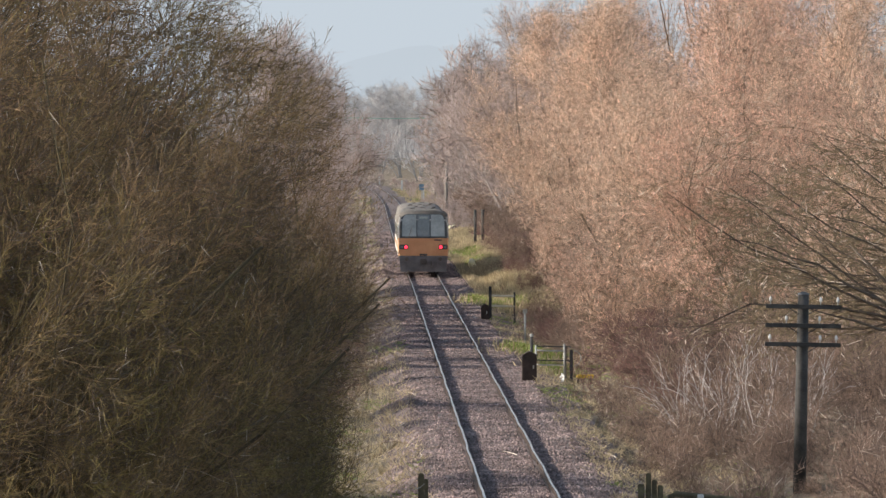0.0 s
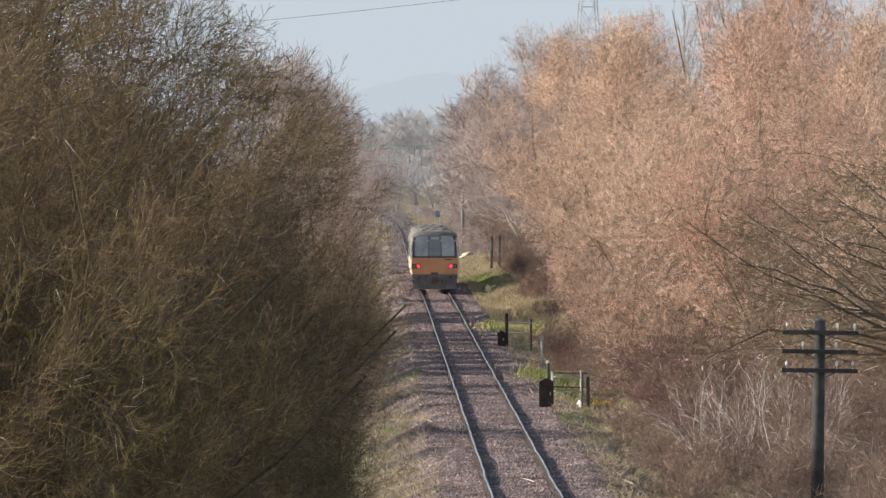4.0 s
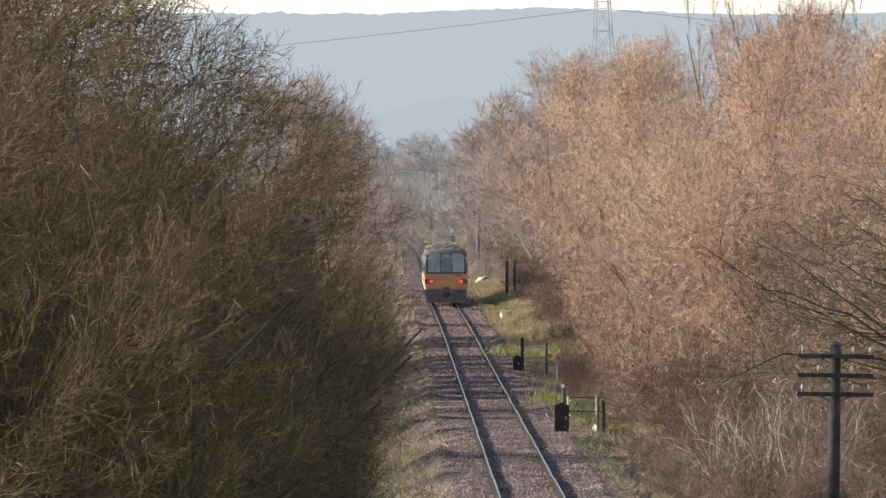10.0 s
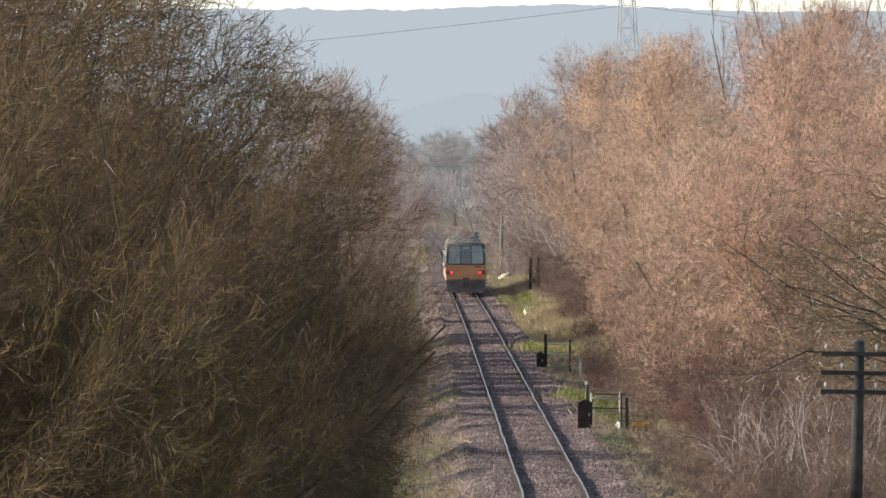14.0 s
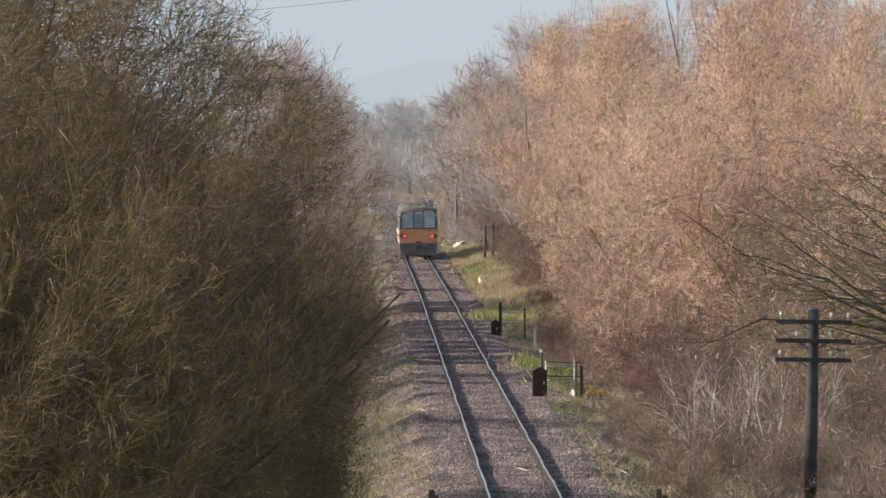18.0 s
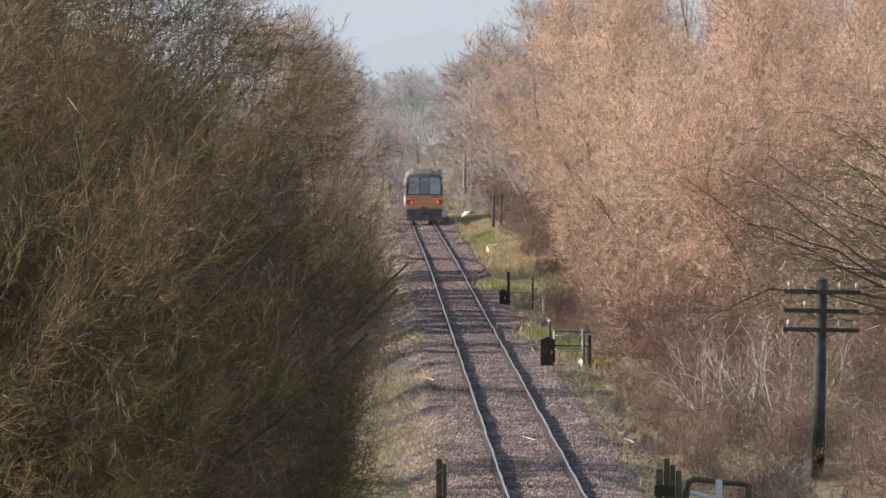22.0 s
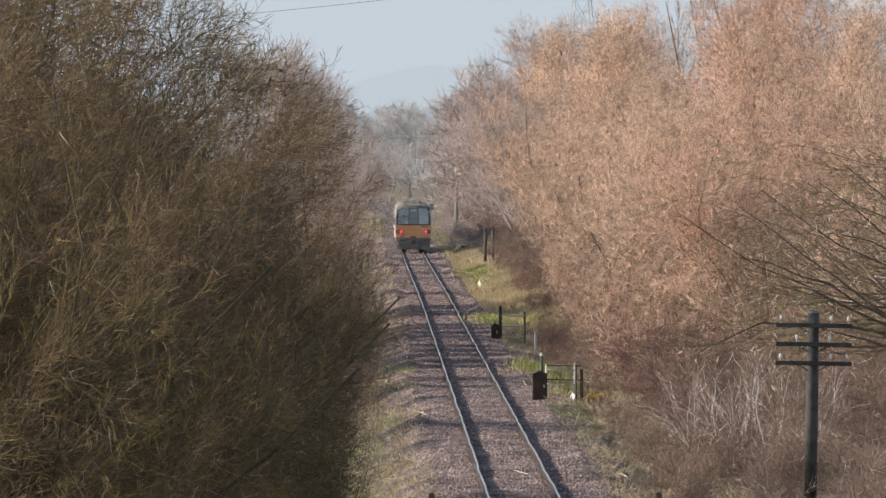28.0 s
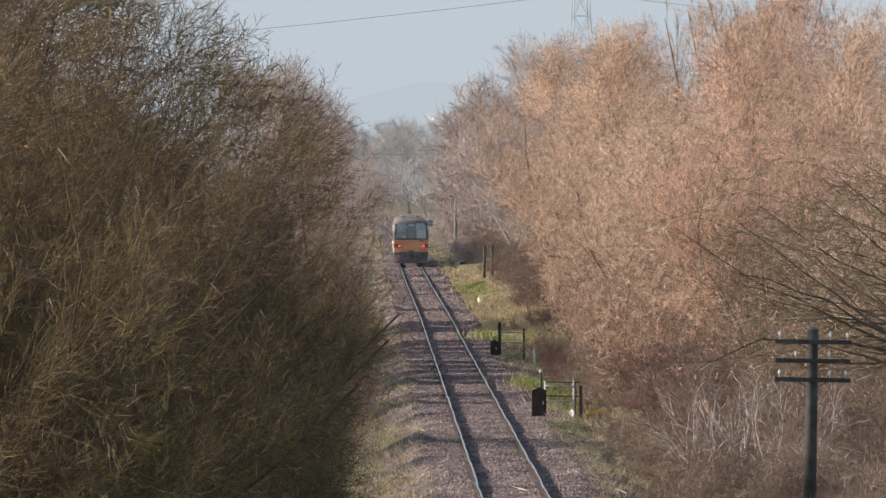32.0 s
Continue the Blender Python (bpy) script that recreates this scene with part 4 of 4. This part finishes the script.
def distance():
    rng = random.Random(2)
    # ridges glow in haze tints; no haze hangs before them
    for name, y, base, amp, seed, mk, lab in (("far_hill", 3900, 115, 5, 1.0, "hill_far", "wooded hill on the skyline, glowing in haze blue"), ("distant_wood", 1620, 15, 3, 9.0, "hill_wood", "pale grey-pink bare wood dissolving in haze"), ("wooded_rise", 2100, 36, 7, 5.0, "hill_near", "wood below the hill, glowing in haze grey-blue")):
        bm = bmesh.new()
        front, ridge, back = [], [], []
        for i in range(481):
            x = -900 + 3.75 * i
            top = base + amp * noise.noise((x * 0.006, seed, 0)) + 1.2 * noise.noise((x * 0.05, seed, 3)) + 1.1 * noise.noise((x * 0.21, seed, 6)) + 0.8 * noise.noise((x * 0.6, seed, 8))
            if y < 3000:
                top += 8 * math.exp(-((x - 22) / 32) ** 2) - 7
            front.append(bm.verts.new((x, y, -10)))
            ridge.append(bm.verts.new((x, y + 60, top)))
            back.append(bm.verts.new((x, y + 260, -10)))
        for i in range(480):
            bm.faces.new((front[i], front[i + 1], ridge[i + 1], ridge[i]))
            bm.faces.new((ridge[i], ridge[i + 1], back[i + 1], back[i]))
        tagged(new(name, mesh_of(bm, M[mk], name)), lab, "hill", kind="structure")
    # lattice pylon and its wires
    px, py = 32.3, 1000
    root = thing("electricity_pylon", "pale grey lattice electricity pylon above the trees", "pylon", at=pose(px, py, 0, 0, 0, 8))
    wid = lambda z: 3.0 - 2.3 * min(1.0, z / 42)
    hs = [0, 8, 15, 21, 26.5, 31.5, 36, 40, 43.5, 47, 50, 53]
    for sx in (-1, 1):
        for sy in (-1, 1):
            part("leg", a_tube([(sx * wid(h), sy * wid(h), h) for h in hs], 0.10, 5), M["steel_pale"], root)
    for h0, h1 in zip(hs, hs[1:]):
        for sy in (-1, 1):
            for s in (-1, 1):
                part("lattice_bar", a_tube([(s * wid(h0), sy * wid(h0), h0), (-s * wid(h1), sy * wid(h1), h1)], 0.05, 4), M["steel_pale"], root)
            part("lattice_bar", a_tube([(-wid(h1), sy * wid(h1), h1), (wid(h1), sy * wid(h1), h1)], 0.05, 4), M["steel_pale"], root)
    for z in (43.5, 50):
        part("cross_arm", a_tube([(-7, 0, z), (7, 0, z)], 0.2, 5), M["steel_pale"], root)
    for dz in (0.0,):
        for side in (-1, 1):
            pts = [(px + side * d, py - side * d * 0.06, 35.0 + dz - 0.122 * d + 0.00026 * d * d) for d in range(0, 401, 20)]
            tagged(new("power_cable", mesh_of(a_tube(pts, 0.05, 4), M["wire"], "power_cable")), "sagging grey power cable strung from a pylon", "cable", "power cables")
    for x in (-12, 20):
        p = thing("timber_pole", "far timber pole carrying a slung cable", "pole", at=pose(x, 900, ground_z(x, 900)))
        part("shaft", a_tube([(0, 0, -0.2), (0, 0, 10.6)], [0.17, 0.12], 10), M["creosote"], p, smooth=True)
    tagged(new("overhead_cable", mesh_of(a_tube([(-12, 900, 10.3), (4, 900, 9.9), (20, 900, 10.2)], 0.07, 5), M["green_rail"], "overhead_cable")), "thin greenish cable slung across the line", "cable")


# ---- the train ----
def section(y, hw, z0, z1, zt, inset=0.0):
    """Body section: upright sides that lean in to an arched roof."""
    pts = [(-hw, y, z0), (hw, y, z0), (hw, y, z1)]
    n = 12
    for i in range(n + 1):
        w = math.pi * i / n
        pts.append(((hw - 0.10 - inset) * math.copysign(abs(math.cos(w)) ** 0.62, math.cos(w)), y, z1 + 0.32 + (zt - z1 - 0.32) * abs(math.sin(w)) ** 0.75))
    return pts + [(-hw, y, z1)]


def train():
    root = thing("railcar_train", "orange-fronted two-car diesel railcar seen from behind, red tail lamps lit", "train")
    for c in range(2):
        y0, y1 = 0.10 + c * 15.55, 15.2 + c * 15.55
        body = part("car_body", loft(bmesh.new(), [[p for p in section(y, 1.30, 0.98, 2.55, 2.9)] for y in (y0, y1)]), M["train_side"], root, "pale grey body sides")
        part("roof", loft(bmesh.new(), [[p for p in section(y, 1.315 - 0.02 * (k in (0, 3)), 2.5, 2.62, 3.42 - 0.10 * (k in (0, 3)))] for k, y in enumerate((y0 + 0.45, y0 + 0.8, y1 - 0.5, y1 + 0.02))]), M["train_roof"], body, "sooty brown-grey arched roof, paled for haze", True)
        for k in range(7):
            for s in (-1, 1):
                part("side_window", a_box(s * 1.31 - 0.01, s * 1.31 + 0.01, y0 + 1.3 + k * 1.95, y0 + 2.7 + k * 1.95, 1.75, 2.45, 0.008), M["pane"], body)
        for s in (-1, 1):
            part("waist_stripe", a_box(s * 1.308 - 0.006, s * 1.308 + 0.006, y0 + 0.2, y1 - 0.2, 1.25, 1.5), M["orange"], body, "orange waist stripe")
        part("underframe", a_box(-1.12, 1.12, y0 + 0.3, y1 - 0.3, 0.42, 1.0, 0.03), M["train_dark"], body)
        for yy in (y0 + 3.1, y1 - 3.1):
            axle = part("axle", a_tube([(-0.72, yy, 0.42), (0.72, yy, 0.42)], 0.07, 8), M["wheel"], root)
            for s in (-1, 1):
                part("wheel", a_tube([(s * 0.69, yy, 0.42), (s * 0.82, yy, 0.42)], 0.42, 20), M["wheel"], axle, smooth=False)
        for x, yy, w in ((-0.55, 1.2, 0.3), (0.5, 2.2, 0.26), (0.0, 4.2, 0.34), (0.62, 7.0, 0.26), (-0.3, 9.5, 0.3), (0.2, 12.6, 0.3)):
            part("roof_vent", a_box(x - w / 2, x + w / 2, y0 + yy, y0 + yy + 0.6, 3.26, 3.46, 0.04), M["train_roof"], body, "low roof vent")
    part("gangway", a_box(-0.55, 0.55, 15.2, 15.75, 1.0, 3.0, 0.05), M["train_dark"], root, "black gangway bellows")
    # cab end
    cab = part("cab_front", loft(bmesh.new(), [[(-1.22, -0.02, 1.02), (1.22, -0.02, 1.02), (1.28, -0.03, 1.4), (1.28, 0.0, 1.93), (-1.28, 0.0, 1.93), (-1.28, -0.03, 1.4)],
                                                [(-1.30, 0.14, 1.02), (1.30, 0.14, 1.02), (1.315, 0.14, 1.4), (1.315, 0.14, 1.93), (-1.315, 0.14, 1.93), (-1.315, 0.14, 1.4)]]), M["orange"], root, "orange cab front panel")

    def head(k, top):
        """Outline of the cab above the waist: upright sides and a rounded head."""
        pts = [(-1.28 * k, 1.93), (1.28 * k, 1.93), (1.27 * k, 2.75)]
        for w in np.linspace(0.0, math.pi, 13):
            pts.append((1.25 * k * math.copysign(abs(math.cos(w)) ** 0.75, math.cos(w)), 2.80 + (top - 2.80) * abs(math.sin(w)) ** 0.75))
        return pts + [(-1.27 * k, 2.75)]

    rake = lambda z: (z - 1.93) * 0.12
    sur = part("windscreen_surround", loft(bmesh.new(), [[(x, rake(z) - 0.01, z) for x, z in head(0.94, 3.27)], [(x, rake(z) + 0.06, z) for x, z in head(0.96, 3.29)]]), M["surround"], root, "black windscreen surround")
    part("cab_shell", loft(bmesh.new(), [[(x, rake(z) + 0.02, z) for x, z in head(1.0, 3.36)], [(x, 0.55 + rake(z) * 0.2, z) for x, z in head(1.02, 3.40)]]), M["cab_grey"], root, "dirty pale-grey cab shell round the windscreen")
    part("roof_dome", loft(bmesh.new(), [[(1.20 * k * math.copysign(abs(math.cos(w)) ** 0.6, math.cos(w)), yy, 3.02 + zz * abs(math.sin(w)) ** 0.7) for w in np.linspace(0, math.pi, 15)] for k, yy, zz in ((0.98, 0.14, 0.30), (1.04, 0.30, 0.38), (1.05, 0.9, 0.41))]), M["train_roof"], root, "sooty roof dome above the windscreen, paled for haze", True)
    for x0, x1 in ((-1.10, -0.36), (-0.31, 0.33), (0.38, 1.10)):
        e0, e1 = (0.05 if x0 < -1 else 0), (0.05 if x1 > 1 else 0)
        ring = [(x0, 2.02), (x1, 2.02), (x1 - e1 * 0.3, 2.9), (x1 - e1 * 2.0, 3.08), (x1 - e1 * 4.4, 3.15), (x0 + e0 * 4.4, 3.15), (x0 + e0 * 2.0, 3.08), (x0 + e0 * 0.3, 2.9)]
        part("windscreen_pane", loft(bmesh.new(), [[(x, rake(z) - 0.022, z) for x, z in ring], [(x, rake(z) + 0.0, z) for x, z in ring]]), M["pane"] if x0 != -0.31 else M["pane_dark"], sur, "reflecting windscreen pane")
    part("wiper", a_tube([(-0.75, -0.05, 1.98), (-0.6, 0.03, 2.5)], 0.014, 5), M["train_dark"], sur)
    part("destination_blind", a_box(-0.20, 0.22, 0.095, 0.105, 2.94, 3.05), M["blind"], sur, "pale blind with unreadable lettering")
    for s in (-1, 1):
        hs = part("lamp_housing", a_box(s * 1.02 - 0.23, s * 1.02 + 0.23, -0.06, 0.0, 1.35, 1.60, 0.03), M["train_dark"], cab, "black lamp housing")
        part("tail_lamp", a_tube([(s * 0.90, -0.085, 1.47), (s * 0.90, -0.05, 1.47)], 0.085, 14), M["tail_red"], hs, "lit red tail lamp")
        part("head_lamp", a_tube([(s * 1.12, -0.075, 1.47), (s * 1.12, -0.05, 1.47)], 0.07, 14), M["pane"], hs, "unlit headlamp")
        part("buffer", a_tube([(s * 0.86, -0.35, 0.98 - 0.12), (s * 0.86, 0.1, 0.98 - 0.12)], 0.10, 10), M["train_dark"], root)
    part("coupler_notch", a_box(-0.24, 0.24, -0.05, 0.05, 0.99, 1.16, 0.04), M["train_dark"], cab, "black coupler recess")
    part("number_strip", a_box(0.55, 0.95, -0.04, -0.02, 1.80, 1.86), M["train_dark"], cab, "dark strip of unreadable lettering")
    skirt = part("skirt", loft(bmesh.new(), [[(-1.18, 0.06, 0.19), (1.18, 0.06, 0.19), (1.25, -0.01, 1.017), (-1.25, -0.01, 1.017)], [(-1.15, 0.4, 0.19), (1.15, 0.4, 0.19), (1.25, 0.4, 1.017), (-1.25, 0.4, 1.017)]]), M["valance"], root, "grey valance, paled for distance haze")
    part("coupler", a_box(-0.17, 0.17, -0.38, 0.05, 0.60, 0.86, 0.04), M["train_dark"], root, "drop-head coupler")
    part("hose", a_tube([(0.4, -0.08, 0.75), (0.42, -0.12, 0.55), (0.36, -0.08, 0.42)], 0.025, 6), M["train_dark"], skirt)
    return root


def motions(unit):
    # seconds, place along the line, sideways sway on the worn track
    way = ((0, 336, 0.0), (3, 354, -0.03), (6, 369, 0.04), (8, 379.5, 0.10), (10, 390, 0.10), (13, 406, 0.06), (16, 422, 0.11), (18, 430.5, 0.13), (20, 438, 0.11), (22, 445.5, 0.10), (24, 453.5, 0.09), (25, 457.5, 0.08), (28, 468.5, 0.07), (30, 475, 0.06), (32, 480.5, 0.06))
    rows = []
    for t, y, sway in way:
        m = pose(track_x(y) + sway, y, track_z(y), math.degrees(math.atan(0.0023)), 0, 0)
        rows.append((t, m))
    walk(unit, rows)


ground()
ballast()
kinds()
woods()
telegraph_pole(9.23, 137, 4.20, 1.1)
telegraph_pole(7.34, 566, 5.4, 0.0, "distant telegraph pole under the trees, paled for haze", 0, M["hazed_wood"])
crossing_cabinet(5.07, 197, 0.44, 0.5, 0.80, "dark brown pitched-lid cabinet beside the gate")
crossing_cabinet(5.03, 266, 0.33, 0.4, 0.56, "small dark cabinet beside the pale gate")
near_gate()
far_gate()
nearest_fence()
bank_things()
debris()
distance()
unit = train()
grasses()
stones()
track()
motions(unit)
